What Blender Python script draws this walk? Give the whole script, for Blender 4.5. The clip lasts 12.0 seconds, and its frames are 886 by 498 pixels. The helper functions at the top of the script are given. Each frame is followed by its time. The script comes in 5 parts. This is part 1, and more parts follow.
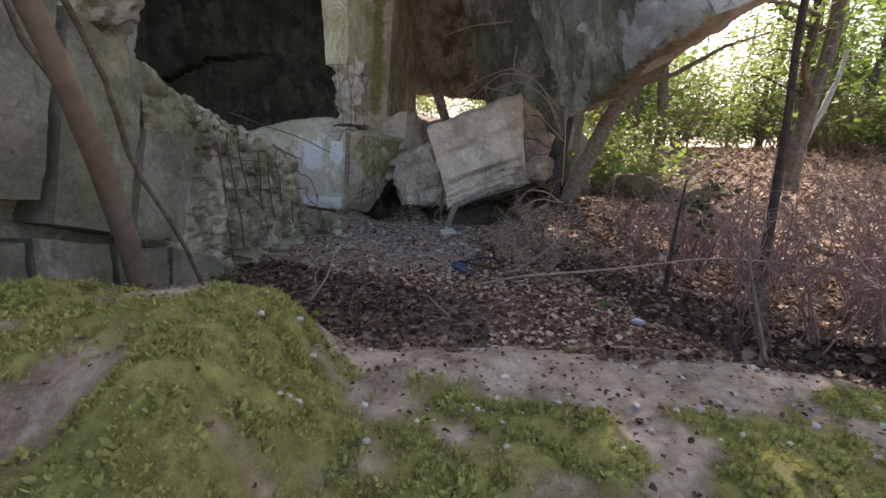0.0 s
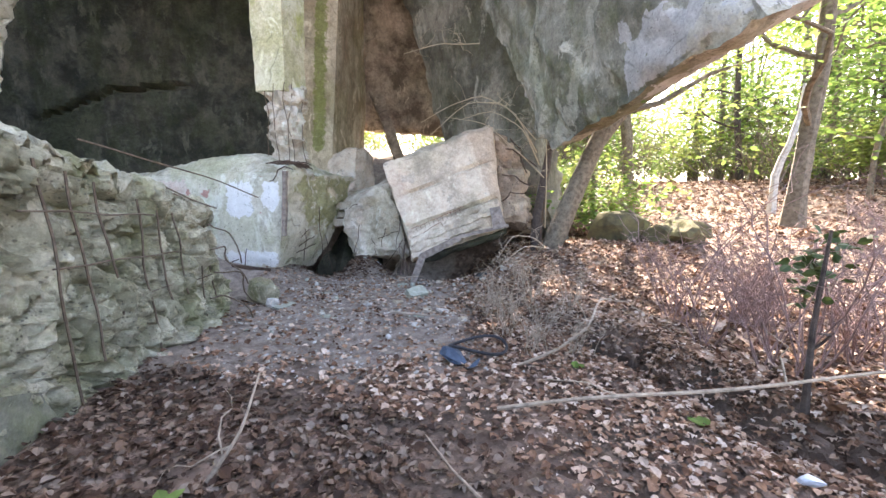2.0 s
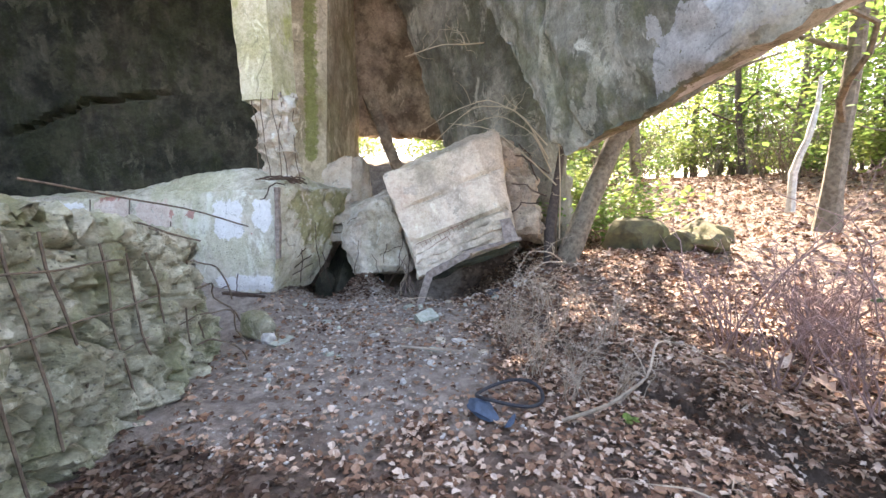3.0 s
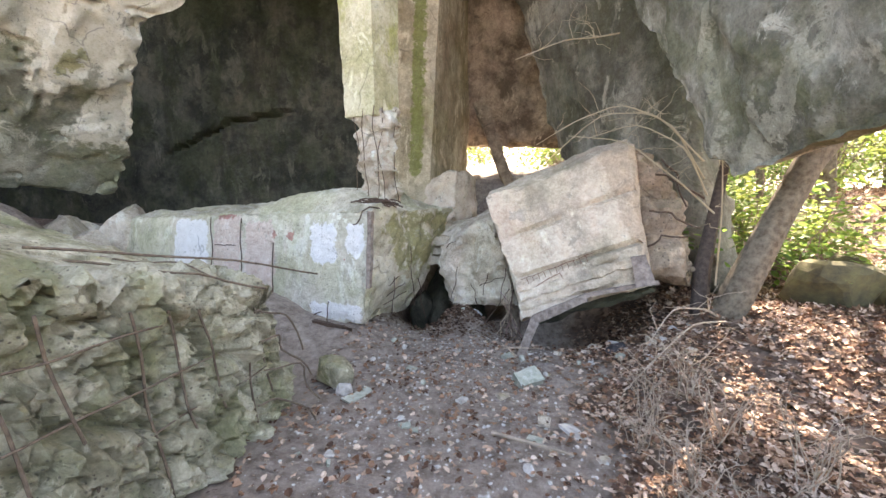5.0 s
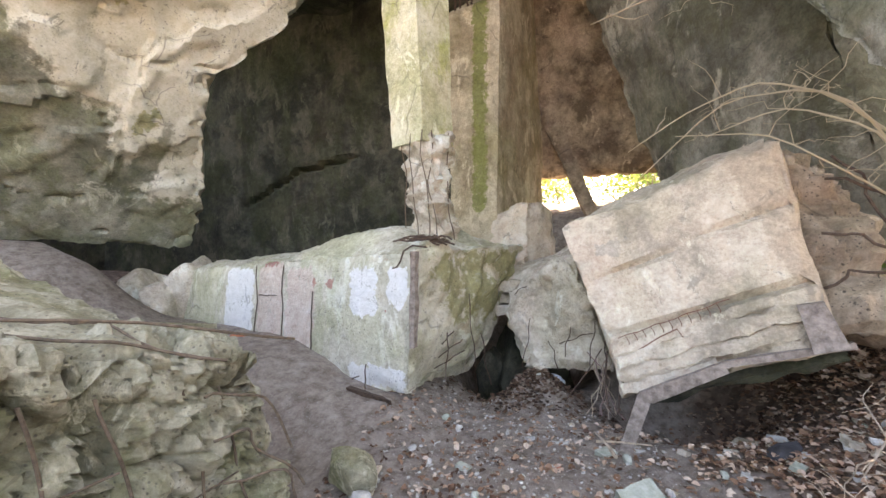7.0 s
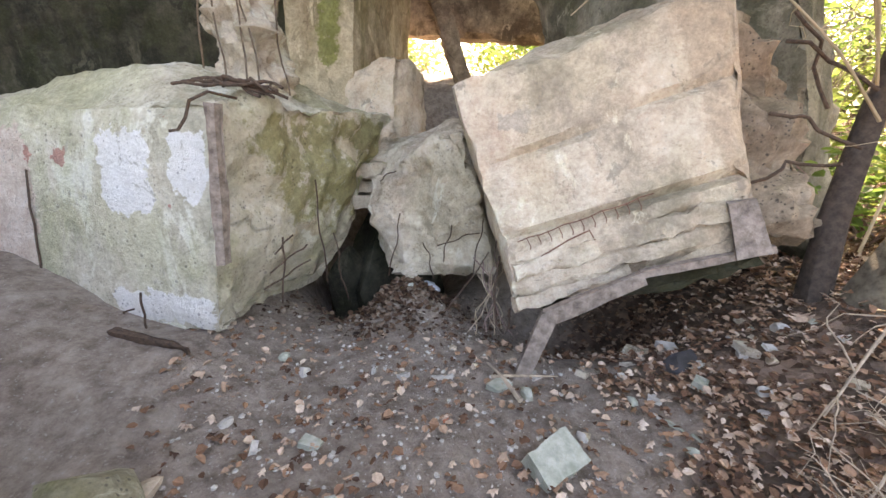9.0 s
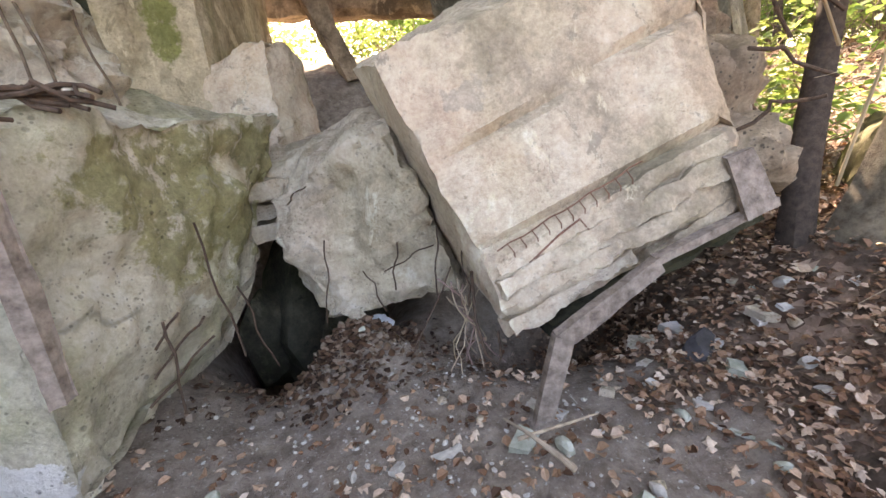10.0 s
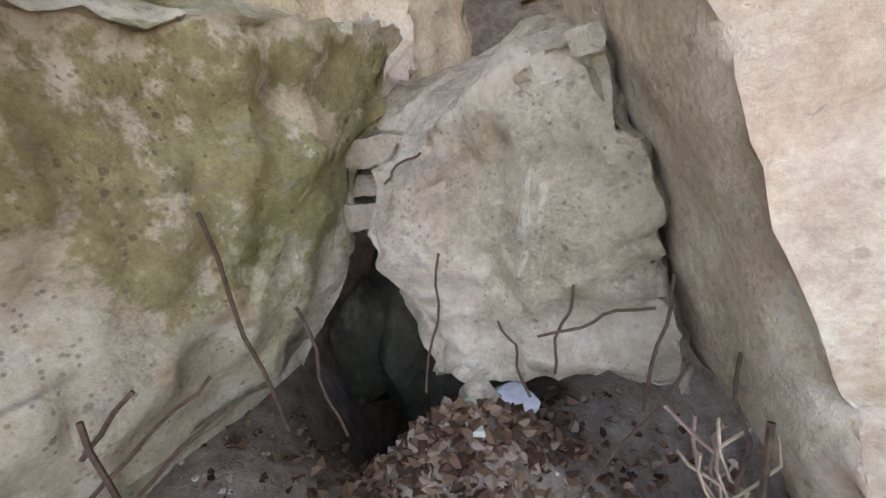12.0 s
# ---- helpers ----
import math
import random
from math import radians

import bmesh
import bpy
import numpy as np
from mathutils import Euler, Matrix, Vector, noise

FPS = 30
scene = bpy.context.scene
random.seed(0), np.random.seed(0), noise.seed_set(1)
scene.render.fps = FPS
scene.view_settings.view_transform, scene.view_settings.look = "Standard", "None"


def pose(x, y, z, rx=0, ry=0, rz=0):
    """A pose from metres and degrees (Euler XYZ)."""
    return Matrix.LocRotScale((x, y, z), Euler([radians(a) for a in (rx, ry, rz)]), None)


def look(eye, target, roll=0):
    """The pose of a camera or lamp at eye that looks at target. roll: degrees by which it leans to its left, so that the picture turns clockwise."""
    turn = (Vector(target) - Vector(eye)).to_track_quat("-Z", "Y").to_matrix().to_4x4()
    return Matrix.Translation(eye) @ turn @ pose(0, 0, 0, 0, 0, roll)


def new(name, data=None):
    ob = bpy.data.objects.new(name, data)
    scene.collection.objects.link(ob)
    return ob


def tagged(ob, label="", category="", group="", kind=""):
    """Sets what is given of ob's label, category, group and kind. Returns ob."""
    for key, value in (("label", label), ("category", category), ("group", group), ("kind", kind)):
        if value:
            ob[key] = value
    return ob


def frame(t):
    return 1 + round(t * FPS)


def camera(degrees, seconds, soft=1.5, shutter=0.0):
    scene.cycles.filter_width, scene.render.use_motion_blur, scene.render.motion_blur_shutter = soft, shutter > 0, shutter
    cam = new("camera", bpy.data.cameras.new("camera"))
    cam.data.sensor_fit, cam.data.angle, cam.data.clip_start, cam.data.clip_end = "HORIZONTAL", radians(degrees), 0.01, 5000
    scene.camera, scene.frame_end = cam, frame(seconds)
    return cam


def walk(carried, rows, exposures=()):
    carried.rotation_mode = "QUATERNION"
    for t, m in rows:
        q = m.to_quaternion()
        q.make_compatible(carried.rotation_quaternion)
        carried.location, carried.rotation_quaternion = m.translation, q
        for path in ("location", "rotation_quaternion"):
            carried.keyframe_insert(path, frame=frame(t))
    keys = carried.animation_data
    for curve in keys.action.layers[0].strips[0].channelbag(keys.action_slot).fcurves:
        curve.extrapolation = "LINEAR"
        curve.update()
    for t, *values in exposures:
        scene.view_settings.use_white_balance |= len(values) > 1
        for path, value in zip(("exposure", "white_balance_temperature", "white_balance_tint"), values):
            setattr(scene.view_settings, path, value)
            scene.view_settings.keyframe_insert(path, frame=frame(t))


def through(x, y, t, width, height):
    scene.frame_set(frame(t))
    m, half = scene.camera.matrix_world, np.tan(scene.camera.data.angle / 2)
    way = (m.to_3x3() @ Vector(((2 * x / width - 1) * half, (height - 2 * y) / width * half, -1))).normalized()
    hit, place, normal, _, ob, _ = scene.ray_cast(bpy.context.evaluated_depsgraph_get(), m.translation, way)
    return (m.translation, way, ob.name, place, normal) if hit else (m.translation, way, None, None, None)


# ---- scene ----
cam = camera(95.5, 12.0)
PATH = [
    (0, (-0.019, -0.185, 1.524), (0.001, 1.774, 1.121), 2.8),
    (0.5, (-0.076, 0.033, 1.61), (-0.148, 1.98, 1.157), 4.7),
    (1, (-0.199, 0.319, 1.634), (-0.339, 2.25, 1.129), 4.6),
    (1.5, (-0.25, 0.836, 1.666), (-0.083, 2.804, 1.349), -0.4),
    (2, (-0.32, 1.325, 1.594), (-0.043, 3.294, 1.382), 1.3),
    (2.5, (-0.386, 1.619, 1.662), (-0.039, 3.567, 1.37), 0.9),
    (2.7, (-0.454, 1.726, 1.716), (-0.131, 3.688, 1.502), 0.0),
    (4.3, (-0.467, 2.47, 2.201), (-0.23, 4.441, 1.96), -0.1),
    (4.5, (-0.411, 2.571, 2.158), (-0.254, 4.553, 1.944), -0.0),
    (5, (-0.311, 2.831, 2.177), (-0.548, 4.806, 1.966), 0.6),
    (5.5, (-0.418, 3.036, 2.203), (-1.167, 4.891, 2.223), -1.1),
    (6, (-0.517, 3.341, 2.16), (-1.401, 5.127, 2.329), -2.9),
    (6.5, (-0.369, 3.75, 2.032), (-1.226, 5.551, 2.178), -2.5),
    (7, (-0.244, 4.061, 2.067), (-0.878, 5.957, 2.088), -1.5),
    (7.5, (-0.292, 4.352, 2.002), (-0.658, 6.316, 1.903), -3.7),
    (7.7, (-0.366, 4.527, 1.935), (-0.601, 6.508, 1.786), -3.1),
    (9.3, (-0.643, 5.656, 1.934), (-0.518, 7.572, 1.373), 0.8),
    (9.5, (-0.707, 5.837, 1.948), (-0.518, 7.757, 1.422), -2.2),
    (10, (-0.841, 6.285, 1.963), (-0.299, 8.111, 1.353), -6.7),
    (10.5, (-0.783, 6.625, 1.972), (-0.366, 8.484, 1.364), -8.4),
    (11, (-0.675, 7.063, 2.011), (-0.74, 8.961, 1.384), -7.0),
    (11.5, (-0.733, 7.355, 2.002), (-0.773, 9.26, 1.396), -5.4),
    (12, (-0.683, 7.785, 1.844), (-0.856, 9.636, 1.104), -5.4),
]
walk(cam, [(t, look(eye, target, roll)) for t, eye, target, roll in PATH], [(0.0, 1.4, 7200, 20), (0.15, 2.05, 7200, 20), (0.3, 2.58, 7100, 20), (0.6, 2.86, 6900, 20), (2.5, 3.1, 7000, 19), (4.5, 3.1, 7400, 19), (5.5, 3.3, 7800, 20),
           (6.5, 3.3, 8100, 21), (9.5, 3.32, 8500, 23), (10.8, 3.28, 8300, 25), (12.0, 3.62, 8800, 26)])

# ---- light ----
world = bpy.data.worlds.new("world")
scene.world = world
world.use_nodes = True
wn = world.node_tree.nodes
sky = wn.new("ShaderNodeTexSky")
sky.sky_type = 'NISHITA'
sky.sun_disc = False
sky.sun_elevation = radians(47)
sky.sun_rotation = radians(24)
sky.air_density, sky.dust_density, sky.ozone_density = 1.0, 3.0, 0.6
wn["Background"].inputs["Strength"].default_value = 0.15
world.node_tree.links.new(sky.outputs["Color"], wn["Background"].inputs["Color"])

sun_data = bpy.data.lights.new("sun", 'SUN')
sun_data.energy, sun_data.angle, sun_data.color = 5.0, radians(0.6), (1.0, 0.93, 0.82)
sun = new("sun", sun_data)
sun.matrix_world = look((5.6, 12.4, 14.5), (0, 0, 0))


# ---- materials ----
def material(name, rough=0.9, spec=0.25):
    m = bpy.data.materials.new(name)
    m.use_nodes = True
    b = m.node_tree.nodes["Principled BSDF"]
    b.inputs["Roughness"].default_value = rough
    b.inputs["Specular IOR Level"].default_value = spec
    return m, m.node_tree, b


def nz(nt, scale, detail=6.0, rough=0.6, vec=None, distort=0.0):
    n = nt.nodes.new("ShaderNodeTexNoise")
    n.inputs["Scale"].default_value, n.inputs["Detail"].default_value = scale, detail
    n.inputs["Roughness"].default_value, n.inputs["Distortion"].default_value = rough, distort
    if vec:
        nt.links.new(vec, n.inputs["Vector"])
    return n.outputs["Fac"]


def ramp(nt, fac, a, b, ca=(0, 0, 0), cb=(1, 1, 1)):
    r = nt.nodes.new("ShaderNodeValToRGB")
    r.color_ramp.elements[0].position, r.color_ramp.elements[1].position = a, b
    r.color_ramp.elements[0].color, r.color_ramp.elements[1].color = (*ca, 1), (*cb, 1)
    nt.links.new(fac, r.inputs["Fac"])
    return r.outputs["Color"]


def mix(nt, fac, a, b, kind='MIX'):
    m = nt.nodes.new("ShaderNodeMix")
    m.data_type, m.blend_type = 'RGBA', kind
    for sock, v in ((m.inputs[0], fac), (m.inputs[6], a), (m.inputs[7], b)):
        if isinstance(v, (int, float)):
            sock.default_value = v
        elif isinstance(v, tuple):
            sock.default_value = (*v, 1)
        else:
            nt.links.new(v, sock)
    return m.outputs[2]


def times(nt, a, b):
    m = nt.nodes.new("ShaderNodeMath")
    m.operation = 'MULTIPLY'
    nt.links.new(a, m.inputs[0])
    if isinstance(b, (int, float)):
        m.inputs[1].default_value = b
    else:
        nt.links.new(b, m.inputs[1])
    return m.outputs[0]


def bump(nt, b, height, strength=0.5, distance=0.02):
    n = nt.nodes.new("ShaderNodeBump")
    n.inputs["Strength"].default_value, n.inputs["Distance"].default_value = strength, distance
    nt.links.new(height, n.inputs["Height"])
    nt.links.new(n.outputs["Normal"], b.inputs["Normal"])


def coords(nt, stretch=None):
    g = nt.nodes.new("ShaderNodeNewGeometry")
    if not stretch:
        return g.outputs["Position"]
    m = nt.nodes.new("ShaderNodeMapping")
    m.inputs["Scale"].default_value = stretch
    nt.links.new(g.outputs["Position"], m.inputs["Vector"])
    return m.outputs["Vector"]


def upness(nt, a, b):
    g = nt.nodes.new("ShaderNodeNewGeometry")
    s = nt.nodes.new("ShaderNodeSeparateXYZ")
    nt.links.new(g.outputs["Normal"], s.inputs["Vector"])
    return ramp(nt, s.outputs["Z"], a, b)


def concrete(name, light=(0.50, 0.47, 0.41), dark=(0.22, 0.21, 0.18), green=0.35, algae=(0.20, 0.24, 0.09), streaks=0.4, pits=0.5, pink=0.2, top=0.4, grain=1.0, paint=(), big=1.3, cracks=0.45, bias=0.0):
    """Weathered cast concrete: blotches, run-down streaks, algae, hair cracks, pores and aggregate."""
    m, nt, b = material(name, 0.92, 0.2)
    p = coords(nt)
    col = mix(nt, ramp(nt, nz(nt, big, 9, 0.68, p), 0.42 - bias, 0.58 - bias), dark, light)
    col = mix(nt, times(nt, ramp(nt, nz(nt, 0.9, 5, 0.6, p, 0.6), 0.5, 0.68), pink), col, (0.56, 0.42, 0.33))
    run = ramp(nt, nz(nt, 2.2, 6, 0.65, coords(nt, (1.0, 1.0, 0.16))), 0.48, 0.7)
    col = mix(nt, times(nt, run, streaks), col, tuple(0.55 * c for c in dark))
    pale = ramp(nt, nz(nt, 1.9, 8, 0.72, coords(nt, (1.0, 1.0, 0.5)), 0.5), 0.57, 0.61)
    col = mix(nt, times(nt, pale, 0.75), col, tuple(min(0.8, 1.3 * c) for c in light))
    alg = ramp(nt, nz(nt, 1.1, 9, 0.72, coords(nt, (1.0, 1.0, 0.55)), 0.3), 0.48, 0.57)
    col = mix(nt, times(nt, alg, green), col, algae)
    col = mix(nt, times(nt, times(nt, upness(nt, 0.35, 0.85), ramp(nt, nz(nt, 5, 6, 0.7, p), 0.35, 0.6)), top), col, (0.19, 0.17, 0.09))
    if paint:
        ragged = nz(nt, 6, 7, 0.7, p)
        for key, c, much, lo, hi in paint:
            a = nt.nodes.new("ShaderNodeAttribute")
            a.attribute_name = key
            e = nt.nodes.new("ShaderNodeMath")
            e.operation = 'ADD'
            nt.links.new(a.outputs["Fac"], e.inputs[0])
            nt.links.new(times(nt, ragged, 1.1), e.inputs[1])
            col = mix(nt, times(nt, ramp(nt, e.outputs[0], lo, hi), much), col, c)
    fine = nz(nt, 34, 6, 0.75, p)
    col = mix(nt, 0.34, col, ramp(nt, fine, 0.3, 0.72, (0.2, 0.19, 0.17), (0.9, 0.88, 0.84)), 'OVERLAY')
    clump = nz(nt, 14, 8, 0.75, p, 0.6)
    col = mix(nt, 0.16, col, ramp(nt, clump, 0.38, 0.62, (0.25, 0.23, 0.2), (0.85, 0.83, 0.78)), 'OVERLAY')
    mid = nz(nt, 6.5, 9, 0.72, p, 0.4)
    col = mix(nt, 0.3, col, ramp(nt, mid, 0.36, 0.62, (0.22, 0.21, 0.18), (0.78, 0.77, 0.74)), 'OVERLAY')
    scab = ramp(nt, nz(nt, 3.4, 9, 0.74, p, 0.8), 0.60, 0.625)
    col = mix(nt, times(nt, scab, 0.6), col, tuple(0.75 * c for c in dark))
    warp = nt.nodes.new("ShaderNodeTexNoise")
    warp.inputs["Scale"].default_value = 1.9
    nt.links.new(p, warp.inputs["Vector"])
    net = nt.nodes.new("ShaderNodeTexVoronoi")
    net.feature = 'DISTANCE_TO_EDGE'
    net.inputs["Scale"].default_value = 1.1
    nt.links.new(mix(nt, 0.28, p, warp.outputs["Color"]), net.inputs["Vector"])
    hair = times(nt, ramp(nt, net.outputs["Distance"], 0.002, 0.011, (1, 1, 1), (0, 0, 0)), ramp(nt, nz(nt, 0.8, 4, 0.6, p), 0.54, 0.6))
    col = mix(nt, times(nt, hair, cracks), col, (0.035, 0.03, 0.025))
    v = nt.nodes.new("ShaderNodeTexVoronoi")
    v.inputs["Scale"].default_value = 13
    nt.links.new(p, v.inputs["Vector"])
    pore = times(nt, ramp(nt, v.outputs["Distance"], 0.12, 0.2, (1, 1, 1), (0, 0, 0)), ramp(nt, nz(nt, 3, 3, 0.6, p), 0.5, 0.6))
    col = mix(nt, times(nt, pore, pits), col, (0.07, 0.06, 0.05))
    v2 = nt.nodes.new("ShaderNodeTexVoronoi")
    v2.inputs["Scale"].default_value = 31
    nt.links.new(p, v2.inputs["Vector"])
    pin = times(nt, ramp(nt, v2.outputs["Distance"], 0.16, 0.26, (1, 1, 1), (0, 0, 0)), ramp(nt, nz(nt, 4.5, 4, 0.6, p), 0.46, 0.56))
    col = mix(nt, times(nt, pin, pits), col, (0.10, 0.09, 0.075))
    nt.links.new(col, b.inputs["Base Color"])
    relief = mix(nt, 0.2, nz(nt, 6, 12, 0.76, p), clump)
    relief = mix(nt, times(nt, pin, 0.12), relief, (0, 0, 0))
    relief = mix(nt, times(nt, pore, 0.2), relief, (0, 0, 0))
    bump(nt, b, relief, min(1.0, 0.95 * grain), 0.075)
    return m


def plain(name, colour, rough=0.85, vary=0.35, scale=12.0, second=None, bumpy=0.3, metal=0.0, spec=0.25):
    m, nt, b = material(name, rough, spec)
    b.inputs["Metallic"].default_value = metal
    p = coords(nt)
    col = mix(nt, ramp(nt, nz(nt, scale, 7, 0.68, p), 0.32, 0.68), tuple(c * (1 - vary) for c in colour), second or tuple(min(0.9, c * (1 + vary)) for c in colour))
    nt.links.new(col, b.inputs["Base Color"])
    bump(nt, b, nz(nt, scale * 4, 6, 0.7, p), bumpy, 0.01)
    return m


def foliage(name, dark, light, through=0.5, rough=0.55):
    """Leaves, each with its own tint, that let light through."""
    m, nt, b = material(name, rough, 0.3)
    g = nt.nodes.new("ShaderNodeNewGeometry")
    col = mix(nt, g.outputs["Random Per Island"], dark, light)
    nt.links.new(col, b.inputs["Base Color"])
    if through:
        t = nt.nodes.new("ShaderNodeBsdfTranslucent")
        nt.links.new(mix(nt, 0.5, col, tuple(min(0.8, 1.6 * c) for c in light)), t.inputs["Color"])
        s = nt.nodes.new("ShaderNodeMixShader")
        s.inputs[0].default_value = through
        nt.links.new(b.outputs[0], s.inputs[1])
        nt.links.new(t.outputs[0], s.inputs[2])
        nt.links.new(s.outputs[0], nt.nodes["Material Output"].inputs["Surface"])
    return m


def litter_material(name, tone=1.0):
    """Dead leaves in browns, tans and pinkish greys."""
    m, nt, b = material(name, 0.75, 0.25)
    g = nt.nodes.new("ShaderNodeNewGeometry")
    r = nt.nodes.new("ShaderNodeValToRGB")
    e = r.color_ramp.elements
    e[0].position, e[0].color = 0.0, (0.06, 0.035, 0.024, 1)
    e[1].position, e[1].color = 1.0, (0.56, 0.46, 0.37, 1)
    for at, c in ((0.25, (0.15, 0.08, 0.048, 1)), (0.5, (0.27, 0.16, 0.10, 1)), (0.75, (0.40, 0.28, 0.20, 1))):
        k = e.new(at)
        k.color = c
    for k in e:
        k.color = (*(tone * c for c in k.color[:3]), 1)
    nt.links.new(g.outputs["Random Per Island"], r.inputs["Fac"])
    col = mix(nt, 0.4, r.outputs["Color"], ramp(nt, nz(nt, 60, 3, 0.6, g.outputs["Position"]), 0.3, 0.7, (0.3, 0.28, 0.25), (0.8, 0.78, 0.75)), 'OVERLAY')
    nt.links.new(col, b.inputs["Base Color"])
    return m


def ground_material():
    m, nt, b = material("forest_soil", 0.95, 0.15)
    p = coords(nt)

    def mask(key):
        a = nt.nodes.new("ShaderNodeAttribute")
        a.attribute_name = key
        return a.outputs["Fac"]

    v = nt.nodes.new("ShaderNodeTexVoronoi")
    v.inputs["Scale"].default_value = 16
    nt.links.new(mix(nt, 0.06, p, nt.nodes.new("ShaderNodeTexNoise").outputs["Color"]), v.inputs["Vector"])
    s = nt.nodes.new("ShaderNodeSeparateColor")
    nt.links.new(v.outputs["Color"], s.inputs["Color"])
    leaf = mix(nt, s.outputs[0], (0.08, 0.048, 0.032), (0.36, 0.26, 0.20))
    soil = mix(nt, ramp(nt, nz(nt, 9, 8, 0.7, p), 0.3, 0.7), (0.06, 0.045, 0.035), (0.20, 0.15, 0.115))
    col = mix(nt, ramp(nt, nz(nt, 2.5, 6, 0.7, p), 0.42, 0.58), soil, leaf)
    grey = mix(nt, ramp(nt, nz(nt, 7, 9, 0.75, p), 0.35, 0.68), (0.16, 0.125, 0.10), (0.42, 0.36, 0.30))
    chips = ramp(nt, nz(nt, 42, 3, 0.6, p), 0.62, 0.68)
    grey = mix(nt, times(nt, chips, 0.7), grey, (0.42, 0.40, 0.36))
    col = mix(nt, mask("grey"), col, grey)
    sand = mix(nt, ramp(nt, nz(nt, 5, 10, 0.78, p), 0.38, 0.62), (0.24, 0.185, 0.135), (0.60, 0.51, 0.41))
    col = mix(nt, mask("sand"), col, sand)
    moss = mix(nt, ramp(nt, nz(nt, 11, 8, 0.7, p), 0.32, 0.66), (0.14, 0.125, 0.045), (0.36, 0.37, 0.12))
    col = mix(nt, mask("moss"), col, moss)
    nt.links.new(col, b.inputs["Base Color"])
    bump(nt, b, mix(nt, 0.5, nz(nt, 14, 10, 0.75, p), nz(nt, 70, 5, 0.7, p)), 0.9, 0.05)
    return m


C_WALL = concrete("concrete_wall", (0.58, 0.56, 0.44), (0.28, 0.275, 0.19), 0.5, (0.19, 0.215, 0.085), 0.45, 0.7, 0.15, 0.6, 1.2)
PATCHES = (("white", (0.80, 0.80, 0.77), 0.95, 0.98, 1.08), ("pink", (0.66, 0.53, 0.47), 0.75, 0.98, 1.12), ("red", (0.40, 0.15, 0.13), 0.75, 0.98, 1.12), ("flank", (0.26, 0.25, 0.11), 0.8, 0.9, 1.15), ("tan", (0.56, 0.49, 0.37), 0.85, 0.98, 1.1))
C_FACE = concrete("concrete_facing", (0.27, 0.27, 0.225), (0.155, 0.16, 0.125), 0.5, (0.14, 0.165, 0.075), 0.45, 0.3, 0.1, 0.6, 0.7)
C_BLOCK = concrete("concrete_painted", (0.68, 0.64, 0.54), (0.50, 0.48, 0.38), 0.3, (0.38, 0.42, 0.20), 0.15, 0.5, 0.1, 0.4, 1.0, PATCHES)
C_PINK = concrete("concrete_pinkish", (0.68, 0.58, 0.47), (0.36, 0.31, 0.25), 0.15, (0.34, 0.33, 0.17), 0.3, 0.2, 0.55, 0.35, 0.8, (("rust", (0.44, 0.35, 0.265), 0.7, 0.85, 1.2), ("grime", (0.36, 0.33, 0.29), 0.6, 0.95, 1.2)), 0.8, 0.2, 0.05)
C_END = concrete("concrete_rusty_end", (0.46, 0.375, 0.29), (0.23, 0.18, 0.135), 0.1, (0.26, 0.24, 0.12), 0.25, 0.9, 0.5, 0.3, 1.4)
C_CHUNK = concrete("concrete_broken", (0.72, 0.65, 0.55), (0.50, 0.44, 0.36), 0.2, (0.34, 0.34, 0.17), 0.2, 0.4, 0.4, 0.35, 1.3)
# Near-black: the shade of hollow and hole is put into this colour.
C_DARK = concrete("concrete_near_black", (0.085, 0.085, 0.066), (0.03, 0.032, 0.025), 0.5, (0.04, 0.05, 0.022), 0.6, 0.3, 0.05, 0.2)
C_PALE = concrete("concrete_pale_lime", (0.36, 0.365, 0.31), (0.16, 0.17, 0.135), 0.45, (0.17, 0.195, 0.095), 0.4, 0.6, 0.02, 0.2, 0.9, (("lime", (0.72, 0.72, 0.63), 0.85, 0.82, 1.1), ("algae", (0.30, 0.31, 0.10), 0.6, 0.98, 1.12)), 0.7, 0.45, 0.0)
C_PILLAR = concrete("concrete_mossy_pillar", (0.66, 0.63, 0.47), (0.44, 0.43, 0.26), 0.7, (0.36, 0.38, 0.10), 0.3, 0.3, 0.1, 0.2, 0.8)
C_PIER = concrete("concrete_brown_pier", (0.52, 0.46, 0.34), (0.30, 0.25, 0.17), 0.25, (0.24, 0.25, 0.09), 0.4, 0.3, 0.3, 0.2, 0.8, (("stripe", (0.19, 0.21, 0.07), 0.9, 0.9, 1.15),))
C_OVER = concrete("concrete_streaked", (0.42, 0.415, 0.36), (0.17, 0.17, 0.135), 0.42, (0.14, 0.16, 0.065), 0.7, 0.5, 0.08, 0.2, 1.0, (("peel", (0.50, 0.51, 0.52), 0.85, 0.98, 1.06), ("lime", (0.52, 0.51, 0.42), 0.5, 0.95, 1.2)), 0.9)
# Copy of the overhang's concrete with the inner slab's shade in its colour.
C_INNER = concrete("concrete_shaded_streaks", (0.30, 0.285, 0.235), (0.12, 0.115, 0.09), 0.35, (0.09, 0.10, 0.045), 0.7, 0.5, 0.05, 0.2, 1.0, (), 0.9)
C_BROWN = concrete("concrete_rust_brown", (0.33, 0.26, 0.19), (0.11, 0.08, 0.055), 0.12, (0.16, 0.15, 0.08), 0.5, 0.4, 0.4, 0.2)
SOIL = ground_material()
LITTER = litter_material("dead_leaves")
DARK_LITTER = litter_material("dark_dead_leaves", 0.4)
RUST = plain("rusted_steel", (0.075, 0.055, 0.042), 0.85, 0.4, 30, (0.13, 0.085, 0.06), 0.5)
